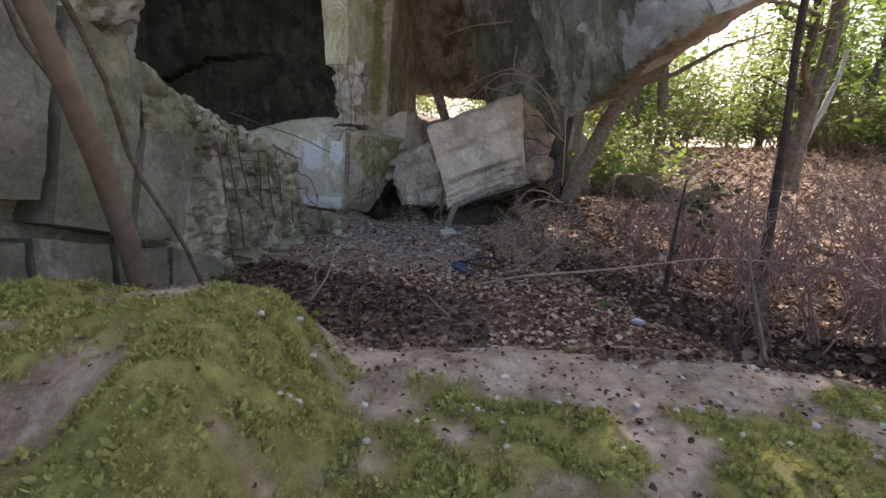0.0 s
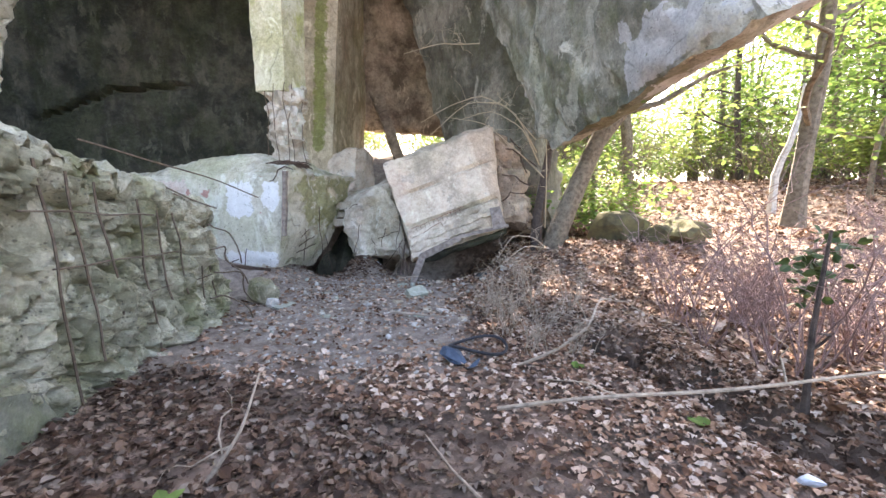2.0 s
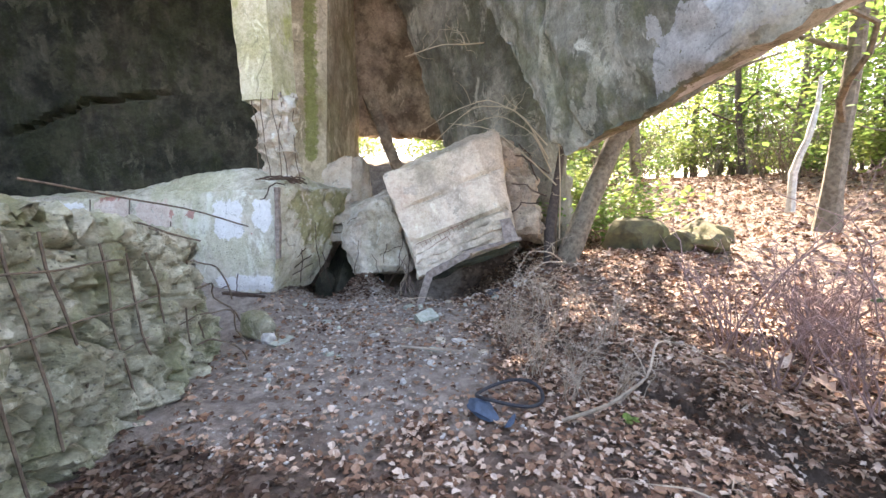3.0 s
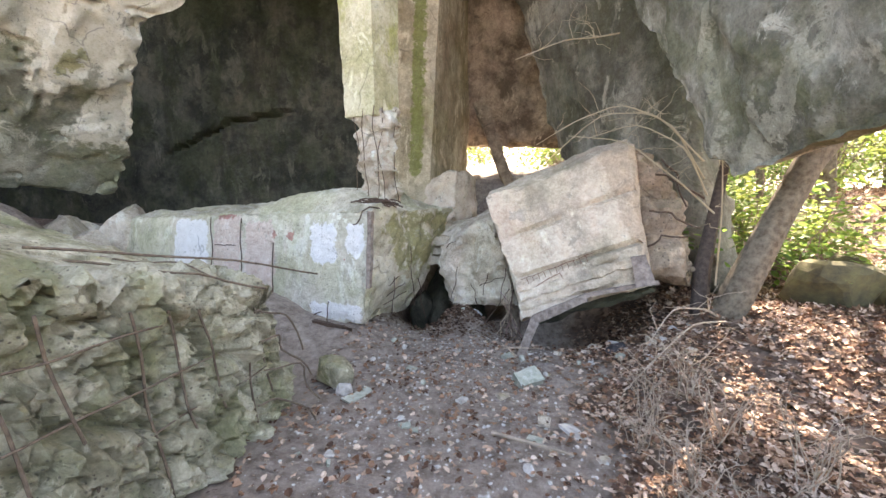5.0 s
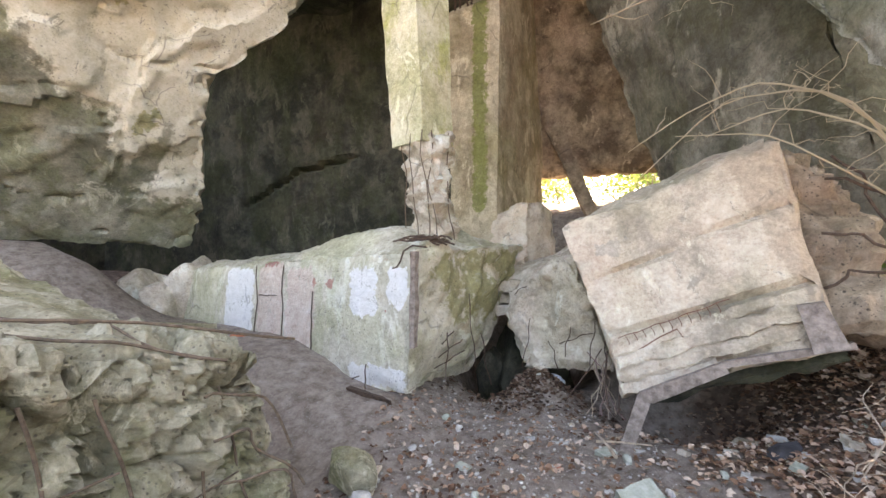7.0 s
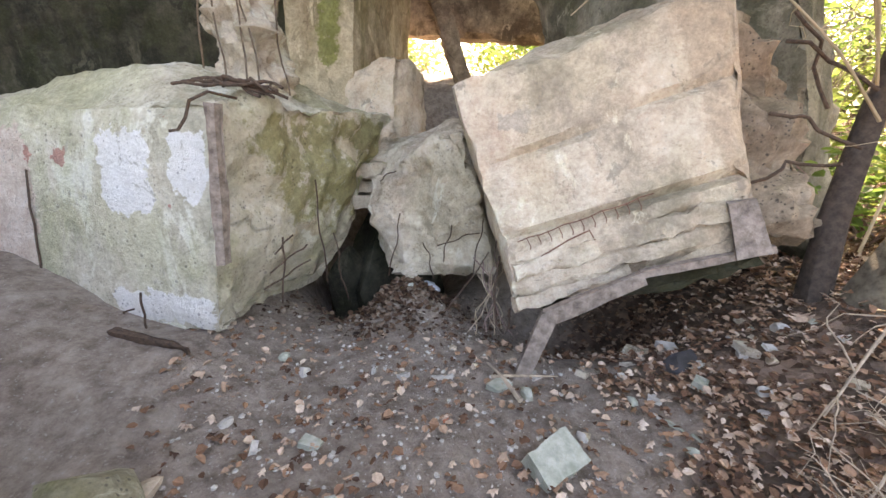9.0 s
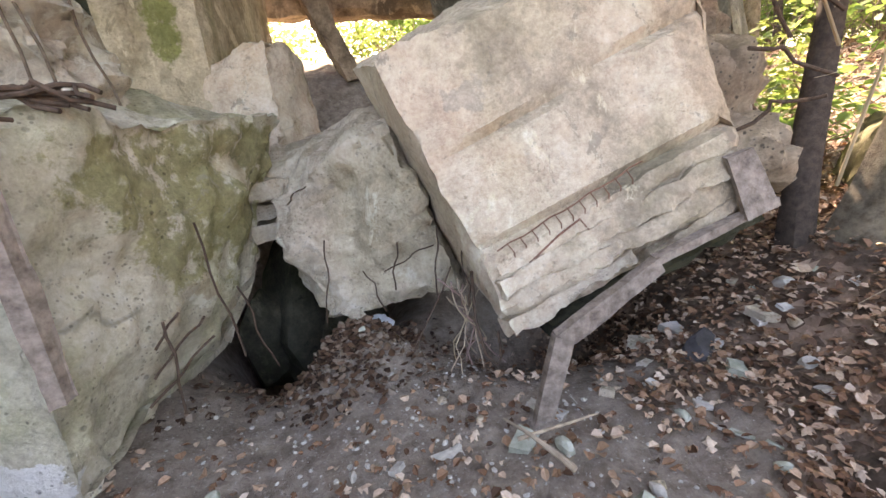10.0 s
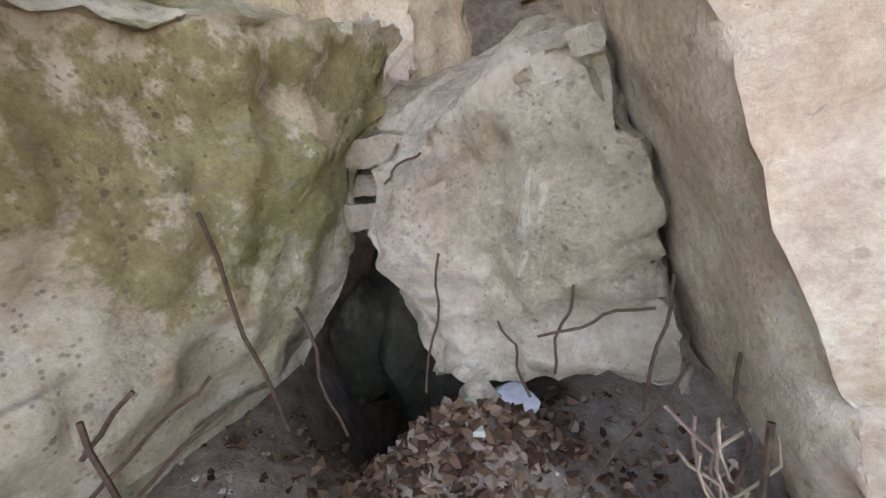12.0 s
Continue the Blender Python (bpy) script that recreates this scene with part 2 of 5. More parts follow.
WALLRUST = plain("brown_rusted_steel", (0.12, 0.09, 0.065), 0.9, 0.4, 30, (0.2, 0.15, 0.105), 0.5)
REDRUST = plain("red_rusted_steel", (0.22, 0.12, 0.085), 0.85, 0.4, 40)
STEEL = plain("weathered_painted_steel", (0.20, 0.155, 0.125), 0.75, 0.45, 16, (0.34, 0.285, 0.24), 0.4)
BARK = plain("bark", (0.16, 0.125, 0.085), 0.95, 0.5, 14, (0.24, 0.205, 0.15), 0.8)
BARK_DARK = plain("dark_bark", (0.075, 0.058, 0.047), 0.95, 0.45, 18, None, 0.7)
TWIG = plain("dry_twig", (0.36, 0.29, 0.215), 0.85, 0.4, 20, None, 0.3)
STEM = plain("shrub_stem", (0.25, 0.17, 0.15), 0.8, 0.4, 20, None, 0.3)
STONE = plain("pale_stone", (0.45, 0.43, 0.385), 0.9, 0.35, 14, None, 0.6)
GREENSTONE = plain("algae_stone", (0.36, 0.40, 0.31), 0.9, 0.3, 14, (0.46, 0.47, 0.40), 0.6)
BRICK = plain("brick_red", (0.45, 0.16, 0.09), 0.9, 0.25, 20)
WOOD = plain("weathered_wood", (0.33, 0.27, 0.205), 0.85, 0.4, 8, None, 0.5)
MOSS = foliage("moss", (0.20, 0.16, 0.07), (0.40, 0.43, 0.14), 0.25, 0.95)
LEAF_A = foliage("leaves_fresh", (0.055, 0.11, 0.025), (0.17, 0.26, 0.06), 0.4)
LEAF_B = foliage("leaves_yellow_green", (0.10, 0.14, 0.035), (0.26, 0.31, 0.08), 0.4)
LEAF_IVY = foliage("leaves_dark", (0.02, 0.04, 0.012), (0.07, 0.10, 0.03), 0.2, 0.4)
DRY = foliage("dry_grass", (0.28, 0.22, 0.14), (0.55, 0.46, 0.32), 0.2, 0.8)
RUBBER = plain("black_rubber", (0.035, 0.035, 0.038), 0.6, 0.3, 20)
BLUE = plain("blue_plastic", (0.05, 0.075, 0.11), 0.5, 0.3, 20)
CLOTH = plain("dark_plastic_sheet", (0.05, 0.048, 0.05), 0.45, 0.5, 8)
WHITE = plain("white_limewash", (0.74, 0.74, 0.71), 0.9, 0.12, 7, None, 0.4)
RED = plain("faded_red_paint", (0.40, 0.16, 0.14), 0.9, 0.25, 25, (0.5, 0.33, 0.29))
PAPER = plain("crumpled_paper", (0.62, 0.66, 0.70), 0.7, 0.15, 20)


# ---- geometry helpers ----
def smooth(a, b, x):
    t = np.clip((np.asarray(x, float) - a) / (b - a), 0, 1)
    return t * t * (3 - 2 * t)


def mesh_of(name, verts, faces, mat, shade=False):
    me = bpy.data.meshes.new(name)
    me.from_pydata([tuple(v) for v in verts], [], [tuple(f) for f in faces])
    me.materials.append(mat)
    if shade:
        me.polygons.foreach_set("use_smooth", [True] * len(me.polygons))
        me.set_sharp_from_angle(angle=radians(38))
    me.update()
    return me


def thing(name, verts, faces, mat, base=None, shade=False, **tags):
    """One top-level mesh whose origin lies at base."""
    v = np.asarray(verts, float)
    if base is None:
        base = (*((v.min(0) + v.max(0)) / 2)[:2], v[:, 2].min())
    ob = new(name, mesh_of(name, v - np.array(base), faces, mat, shade))
    ob.location = base
    return tagged(ob, **tags)


def part(name, verts, faces, mat, parent, label="", shade=False):
    """One mesh under a thing or a part; coordinates are the world's."""
    at = np.zeros(3)
    o = parent
    while o:
        at += np.array(o.location)
        o = o.parent
    ob = new(name, mesh_of(name, np.asarray(verts, float) - at, faces, mat, shade))
    ob.parent = parent
    return tagged(ob, label) if label else ob


def empty(name, base, **tags):
    ob = new(name)
    ob.location = base
    return tagged(ob, **tags)


def fbm(p, scale, octaves=4, seed=0.0):
    return noise.fractal(Vector((p[0] * scale + seed * 7.13, p[1] * scale - seed * 3.7, p[2] * scale + seed)), 0.75, 2.1, octaves)


def hexa(corners, cell=0.12, rough=0.03, wear=0.08, seed=1.0, scale=1.6, relief=None, warp=None):
    """A cast block of eight corners (four below, four above, going round), its faces gridded, pitted, and its edges chipped."""
    c = np.array(corners, float)
    lengths = [max(np.linalg.norm(c[a] - c[b]) for a, b in pairs) for pairs in (((0, 1), (3, 2), (4, 5), (7, 6)), ((1, 2), (0, 3), (5, 6), (4, 7)), ((0, 4), (1, 5), (2, 6), (3, 7)))]
    n = [max(2, int(round(l / cell))) for l in lengths]
    index, verts, unit, faces = {}, [], [], []

    def at(i, j, k):
        if (i, j, k) not in index:
            u, v, w = i / n[0], j / n[1], k / n[2]
            lo = (c[0] * (1 - u) + c[1] * u) * (1 - v) + (c[3] * (1 - u) + c[2] * u) * v
            hi = (c[4] * (1 - u) + c[5] * u) * (1 - v) + (c[7] * (1 - u) + c[6] * u) * v
            index[(i, j, k)] = len(verts)
            verts.append(lo * (1 - w) + hi * w)
            unit.append((u, v, w))
        return index[(i, j, k)]

    for i in range(n[0]):
        for j in range(n[1]):
            faces.append((at(i, j, 0), at(i, j + 1, 0), at(i + 1, j + 1, 0), at(i + 1, j, 0)))
            faces.append((at(i, j, n[2]), at(i + 1, j, n[2]), at(i + 1, j + 1, n[2]), at(i, j + 1, n[2])))
        for k in range(n[2]):
            faces.append((at(i, 0, k), at(i + 1, 0, k), at(i + 1, 0, k + 1), at(i, 0, k + 1)))
            faces.append((at(i, n[1], k), at(i, n[1], k + 1), at(i + 1, n[1], k + 1), at(i + 1, n[1], k)))
    for j in range(n[1]):
        for k in range(n[2]):
            faces.append((at(0, j, k), at(0, j, k + 1), at(0, j + 1, k + 1), at(0, j + 1, k)))
            faces.append((at(n[0], j, k), at(n[0], j + 1, k), at(n[0], j + 1, k + 1), at(n[0], j, k + 1)))
    v = np.array(verts)
    f = np.array(faces)
    fn = np.cross(v[f[:, 2]] - v[f[:, 0]], v[f[:, 3]] - v[f[:, 1]])
    normal = np.zeros_like(v)
    for q in range(4):
        np.add.at(normal, f[:, q], fn)
    normal /= np.linalg.norm(normal, axis=1)[:, None] + 1e-9
    out = np.empty_like(v)
    for m, (p, nn, uvw) in enumerate(zip(v, normal, unit)):
        far = sorted(min(a, 1 - a) * l for a, l in zip(uvw, lengths))
        near_edge = max(0.0, 1 - far[1] / 0.22)
        amp = rough(uvw) if callable(rough) else rough
        d = amp * (1.4 * fbm(p, scale, 5, seed) + 0.35 * noise.noise(Vector(p * 9.0)))
        chip = fbm(p, 2.3, 4, seed + 4)
        d -= wear * near_edge * (0.45 + max(-0.3, 1.3 * chip))
        if relief:
            d += relief(p, uvw)
        out[m] = p + nn * d
        if warp:
            out[m] += warp(p, uvw)
    return out, faces


def tube(points, radii, sides=7, knots=0.0, caps=True):
    """A tapered, slightly knotted limb along points."""
    pts = [Vector(p) for p in points]
    if not isinstance(radii, (list, tuple)):
        radii = [radii] * len(pts)
    verts, faces = [], []
    side = None
    for i, p in enumerate(pts):
        d = (pts[min(i + 1, len(pts) - 1)] - pts[max(i - 1, 0)]).normalized()
        if side is None:
            side = d.orthogonal().normalized()
        side = (side - d * side.dot(d)).normalized()
        up = d.cross(side)
        for s in range(sides):
            a = 2 * math.pi * s / sides
            r = radii[i] * (1 + knots * noise.noise(Vector((p.x * 6 + s, p.y * 6, p.z * 6))))
            verts.append(p + (side * math.cos(a) + up * math.sin(a)) * r)
    for i in range(len(pts) - 1):
        for s in range(sides):
            a, b = i * sides + s, i * sides + (s + 1) % sides
            faces.append((a, b, b + sides, a + sides))
    if caps:
        faces.append(tuple(reversed(range(sides))))
        faces.append(tuple(range((len(pts) - 1) * sides, len(pts) * sides)))
    return verts, faces


def bend(a, b, n=8, sag=0.1, seed=0, wob=0.05):
    """Points from a to b, bowed by sag upwards and wandering by wob."""
    r = random.Random(seed)
    a, b = Vector(a), Vector(b)
    ph = [r.uniform(0, 6.3) for _ in range(6)]
    out = []
    for i in range(n + 1):
        t = i / n
        w = math.sin(math.pi * t)
        out.append(a.lerp(b, t) + Vector((wob * w * math.sin(5 * t + ph[0]) + 0.4 * wob * math.sin(13 * t + ph[1]) * w,
                                          wob * w * math.sin(6 * t + ph[2]), sag * w + 0.5 * wob * w * math.sin(9 * t + ph[3]))))
    return out


def join(*pieces):
    verts, faces = [], []
    for v, f in pieces:
        k = len(verts)
        verts += [tuple(q) for q in v]
        faces += [tuple(i + k for i in q) for q in f]
    return verts, faces


def rock(centre, size, seed=0, sub=2, sharp=0.35):
    """A broken stone: an ico-sphere cut by random planes and roughened."""
    r = random.Random(seed)
    bm = bmesh.new()
    bmesh.ops.create_icosphere(bm, subdivisions=sub, radius=1.0)
    planes = [(Vector((r.gauss(0, 1), r.gauss(0, 1), r.gauss(0, 1))).normalized(), r.uniform(0.45, 0.85)) for _ in range(9)]
    for v in bm.verts:
        p = v.co.copy()
        for nn, d in planes:
            k = p.dot(nn)
            if k > d:
                p -= nn * (k - d)
        p *= 1 + sharp * 0.3 * noise.noise(p * 2.5 + Vector((seed, 0, 0)))
        v.co = p
    turn = Euler((r.uniform(-0.3, 0.3), r.uniform(-0.3, 0.3), r.uniform(0, 6.3))).to_matrix()
    verts = [Vector(centre) + turn @ Vector((v.co.x * size[0], v.co.y * size[1], v.co.z * size[2])) for v in bm.verts]
    faces = [[v.index for v in f.verts] for f in bm.faces]
    bm.free()
    return verts, faces


def blades(at, along, up, length, width, fold=0.15, lobes=False):
    """Many leaves at once: each a pointed, folded blade (or a lobed one) of its own island."""
    at, along, up = (np.asarray(q, float) for q in (at, along, up))
    along = along / (np.linalg.norm(along, axis=1)[:, None] + 1e-9)
    side = np.cross(along, up)
    side /= np.linalg.norm(side, axis=1)[:, None] + 1e-9
    nrm = np.cross(side, along)
    L, W = np.asarray(length)[:, None], np.asarray(width)[:, None]
    shape = ((0, 0, 0), (0.3, 0.5, 1), (0.68, 0.42, 1.2), (1, 0, 0.6), (0.68, -0.42, 1.2), (0.3, -0.5, 1), (0.5, 0, 0.1))
    tri = ((0, 6, 1), (1, 6, 2), (2, 6, 3), (3, 6, 4), (4, 6, 5), (5, 6, 0))
    if lobes:
        shape = ((0, 0, 0), (0.22, 0.42, 1), (0.36, 0.2, 0.5), (0.62, 0.55, 1.6), (0.72, 0.2, 0.4), (1, 0, 1.0), (0.72, -0.2, 0.4), (0.62, -0.55, 1.6), (0.36, -0.2, 0.5), (0.22, -0.42, 1))
        tri = ((0, 1, 2), (0, 2, 8), (0, 8, 9), (2, 3, 4), (2, 4, 6), (2, 6, 8), (6, 7, 8), (4, 5, 6))
    k = len(shape)
    verts = np.concatenate([(at + along * L * a + side * W * s + nrm * W * fold * h)[:, None] for a, s, h in shape], 1).reshape(-1, 3)
    base = (np.arange(len(at)) * k)[:, None]
    faces = np.concatenate([base + np.array([t]) for t in tri], 0)
    return verts, faces.tolist()


# ---- ground ----
def height(x, y):
    x, y = np.asarray(x, float), np.asarray(y, float)
    z = 0.27 + 0.0 * x
    z += 0.38 * smooth(2.5, 1.45, y) * smooth(0.1, 0.85, y) * smooth(3.2, 1.6, x)
    z += 0.36 * smooth(-0.32, -0.72, x) * smooth(1.95, 1.25, y) * smooth(-0.4, 0.4, y)
    edge = 2.15 - 0.23 * (y - 2.6) + 0.07 * np.sin(3.1 * y) + 0.05 * np.sin(7.3 * y)
    along = smooth(0.9, 2.0, y) * smooth(8.0, 5.0, y)
    z += 0.26 * smooth(edge - 0.03, edge + 0.2, x) * along
    z -= 0.28 * np.exp(-((x - edge + 0.02) / 0.075) ** 2) * (0.6 + 0.4 * np.sin(4.3 * y + 1.0)) * smooth(2.0, 2.5, y) * smooth(5.3, 4.7, y)
    z += 0.62 * smooth(1.1, 2.7, x) * smooth(5.2, 8.2, y)
    z += 0.18 * smooth(3, 7, x)
    z += 0.26 * smooth(6.8, 8.0, y) * smooth(-1.3, -2.3, x) + 0.42 * smooth(6.2, 8.4, y) * smooth(-2.3, -4.2, x)
    z += 0.14 * smooth(0.2, 1.5, x) * smooth(6.2, 7.4, y) * smooth(8.6, 7.8, y)
    z -= 0.85 * np.exp(-((x + 1.25) / 0.5) ** 2 - ((y - 10.2) / 0.7) ** 2)
    z -= 2.6 * np.exp(-((x + 1.2) / 0.6) ** 2 - ((y - 11.0) / 1.05) ** 2)
    z += 0.40 * np.exp(-((x + 0.8) / 0.4) ** 2 - ((y - 9.08) / 0.3) ** 2)
    z -= 0.75 * np.exp(-((x - 0.8) / 0.65) ** 2 - ((y - 9.05) / 0.5) ** 2)
    # Bank behind the tilted block, added to stop sun slipping under it.
    z += 1.1 * smooth(9.7, 10.5, y) * smooth(-0.1, 0.5, x) * smooth(3.4, 2.4, x) * smooth(11.5, 11.0, y)
    inside = smooth(11.0, 12.2, y) * smooth(3.4, 2.2, x)
    z += (0.4 + 1.25 * smooth(-3.0, -2.2, x)) * inside + 1.25 * smooth(12.4, 14.2, y) * smooth(3.4, 2.2, x) * smooth(-4.0, -2.2, x)
    far = np.hypot(x - 1, y - 5)
    z += 1.35 * smooth(5, 15, far) * smooth(2.0, 4.5, x) + 0.6 * smooth(9, 22, far) + 1.6 * smooth(24, 80, far)
    # Rise added behind the left wall to close the sky gap below the slab.
    z += 1.5 * smooth(-6.4, -8.8, x) * smooth(2.0, 4.5, y) * smooth(9.8, 8.4, y)
    return z


def bumps(x, y):
    """The fine unevenness of the soil."""
    return 0.045 * noise.fractal(Vector((x * 0.9, y * 0.9, 0.3)), 0.8, 2.0, 4) + 0.018 * noise.fractal(Vector((x * 5, y * 5, 2.0)), 0.7, 2.1, 3) + (0.05 * noise.fractal(Vector((x * 2.6, y * 2.6, 7.0)), 0.7, 2.2, 4) * max(0.0, min(1.0, 2.2 - y)) if y > -1 else 0.0)


def ground_z(x, y):
    return float(height(x, y)) + bumps(x, y)


def axis(lo, a, b, hi, fine):
    near = list(np.arange(a, b, fine))
    left, right, step = [], [], fine
    q = a
    while q > lo:
        step *= 1.22
        q -= step
        left.append(q)
    q, step = near[-1], fine
    while q < hi:
        step *= 1.22
        q += step
        right.append(q)
    return np.array(left[::-1] + near + right)


gx, gy = axis(-400, -3.4, 4.2, 400, 0.055), axis(-400, 0.2, 10.6, 500, 0.055)
GX, GY = np.meshgrid(gx, gy)
GZ = height(GX, GY) + np.array([bumps(x, y) if abs(x) < 25 and abs(y) < 40 else 0.0 for x, y in zip(GX.ravel(), GY.ravel())]).reshape(GX.shape)
nx, ny = len(gx), len(gy)
ids = np.arange(nx * ny).reshape(ny, nx)
quads = np.stack([ids[:-1, :-1], ids[:-1, 1:], ids[1:, 1:], ids[1:, :-1]], -1).reshape(-1, 4)
ground = new("ground", mesh_of("ground", np.stack([GX, GY, GZ], -1).reshape(-1, 3), quads.tolist(), SOIL, True))
tagged(ground, "forest floor of dark soil, grey rubble dust and moss", "ground", kind="structure")


def patch(x, y, scale, seed):
    return np.array([noise.fractal(Vector((a * scale, b * scale, seed)), 0.8, 2.0, 4) for a, b in zip(np.ravel(x), np.ravel(y))]).reshape(np.shape(x))


def masks(x, y):
    n1, n2 = patch(x, y, 1.3, 5.0), patch(x, y, 2.4, 9.0)
    moss = smooth(0.15, 0.4, smooth(1.75, 1.3, y) * (smooth(-0.3, -0.75, x) + smooth(1.35, 0.85, y - 0.25 * np.abs(x - 0.6)) * 0.8) + 0.35 * n1 - 0.12)
    moss *= smooth(2.1, 1.6, y) * smooth(-0.3, 0.12, n2 + 0.08) * smooth(3.2, 2.4, np.abs(x)) * smooth(-1.2, -0.4, y)
    sand = smooth(2.5, 1.9, y + 0.5 * n1) * smooth(3.0, 1.5, np.abs(x)) * smooth(-1.2, -0.4, y)
    grey = smooth(0.35, 0.7, smooth(3.9, 5.2, y) * smooth(1.2, -0.2, x - 0.12 * (y - 5)) + 0.5 * n2) * smooth(3.2, 4.3, y + x * 0.2)
    grey *= smooth(12, 10, np.abs(x))
    return moss, sand * (1 - moss), grey


for key, vals in zip(("moss", "sand", "grey"), masks(GX, GY)):
    a = ground.data.attributes.new(key, 'FLOAT', 'POINT')
    a.data.foreach_set("value", np.ascontiguousarray(vals.ravel(), dtype=np.float32))

# ---- the ruin: large concrete ----
def wall_relief(p, uvw):
    """The bared, rough core behind the cracked facing."""
    if uvw[0] > 0.9:
        return 0.06 * noise.fractal(Vector((p[0], p[1] * 3.5, p[2] * 3.5)), 0.7, 2.2, 4)
    if uvw[2] > 0.97:
        return 0.05 * noise.fractal(Vector((p[0] * 3, p[1] * 3, 1.0)), 0.6, 2.2, 4)
    return 0.0


def facet(y, z, sy, sz, seed):
    """A tilted broken facet per cell: its height, and how near the joint to the next cell lies (1 on the joint)."""
    d, near = noise.voronoi(Vector((seed, y * sy, z * sz)))
    c = near[0]
    tilt = noise.noise_vector(c * 5.3)
    return tilt.x + 1.5 * tilt.y * (y * sy - c.y) + 1.5 * tilt.z * (z * sz - c.z), math.exp(-(d[1] - d[0]) / 0.05)


def torn_relief(p, uvw):
    """Angular broken lumps of three sizes with dark hollows between them."""
    d = 0.0
    if uvw[0] > 0.5:
        wob = 0.10 * noise.noise(Vector((p[1] * 3, p[2] * 3, 5.0)))
        y, z = p[1] + wob, p[2] - wob
        k = 0.25 + 0.75 * float(smooth(3.3, 3.8, y + 0.25 * (z - 1.2)))
        for sy, sz, high, deep, seed in ((2.3, 1.9, 0.13, 0.16, 0.4), (5.2, 4.4, 0.075, 0.09, 1.7), (13, 11, 0.028, 0.03, 3.1)):
            h, joint = facet(y, z, sy, sz, seed)
            d += k * (high * h - deep * joint)
        d += 0.035 * noise.fractal(Vector((y * 9, z * 9, 4.0)), 0.5, 2.2, 4)
        for yc in (4.35, 4.8, 5.3):
            d -= 0.07 * k * math.exp(-((p[1] - yc + 0.14 * (p[2] - 1.2)) / 0.03) ** 2)
    return d


v, f = hexa([(-6.8, -0.6, -0.4), (-2.42, -0.6, -0.2), (-2.35, 6.2, -0.3), (-6.8, 7.0, -0.3),
             (-6.8, -0.6, 3.3), (-2.35, -0.6, 2.95), (-2.38, 5.85, 1.52), (-6.8, 6.6, 2.35)], 0.07, 0.045, 0.08, 2, 1.5, wall_relief)
left_wall = thing("broken_concrete_wall", v, f, C_WALL, shade=True, label="massive broken grey concrete wall with cracks and exposed rusty rebar", category="concrete wall")
v, f = hexa([(-2.9, 3.15, -0.3), (-2.24, 2.9, -0.3), (-2.06, 6.55, -0.3), (-2.9, 6.7, -0.3),
             (-2.9, 3.2, 2.24), (-2.26, 2.95, 2.13), (-2.2, 6.2, 1.46), (-2.9, 6.4, 1.6)], 0.028, 0.02, 0.08, 3, 2.2, torn_relief)
part("torn_face", v, f, C_WALL, left_wall, "torn lumpy rubble face with hollows", True)
# facing slabs, split from one another by open cracks: bottom and top edge as (along, height) pairs
for i, (p0, p1, p2, p3, out) in enumerate((((-0.5, 1.30), (2.01, 1.24), (2.31, 2.36), (-0.5, 2.93), 0.0), ((2.05, 1.10), (2.57, 0.94), (2.95, 2.14), (2.35, 2.32), 0.015),
                                           ((2.61, 0.91), (3.18, 0.83), (3.45, 1.66), (2.86, 1.69), 0.03), ((-0.5, 0.2), (1.86, 0.2), (1.90, 1.02), (-0.5, 1.1), 0.0),
                                           ((1.90, 0.1), (2.38, 0.1), (2.44, 0.91), (1.94, 1.04), 0.01), ((2.42, 0.0), (2.91, 0.0), (3.02, 0.79), (2.48, 0.87), 0.02),
                                           ((2.95, -0.1), (4.0, -0.1), (3.75, 0.52), (3.06, 0.76), 0.0), ((-0.5, 1.12), (1.75, 1.05), (1.9, 1.22), (-0.5, 1.28), -0.04))):
    x0, x1 = -2.46, -2.19 + out
    v, f = hexa([(x0, *p0), (x1, *p0), (x1, *p1), (x0, *p1), (x0, *p3), (x1 - 0.02, *p3), (x1 - 0.02, *p2), (x0, *p2)], 0.03, 0.010, 0.014, 60 + i, 2.4)
    part("facing_slab", v, f, C_FACE, left_wall, "", True)

def crown(p, uvw):
    """The rounded, broken top of the toppled block, and its undercut flank."""
    u, w0, w = uvw[0], uvw[1], uvw[2]
    d = 0.0
    if w > 0.97:
        d += 0.34 * float(smooth(0.0, 0.22, w0)) * float(smooth(1.0, 0.7, w0)) * float(smooth(0.45, 0.8, u)) * float(smooth(1.0, 0.8, u))
    if u > 0.97:
        d -= 0.05 * math.sin(math.pi * w) * float(smooth(0.3, 1.0, w0)) + 0.16 * float(smooth(0.35, 0.0, w)) * float(smooth(0.0, 0.4, w0))
    return d


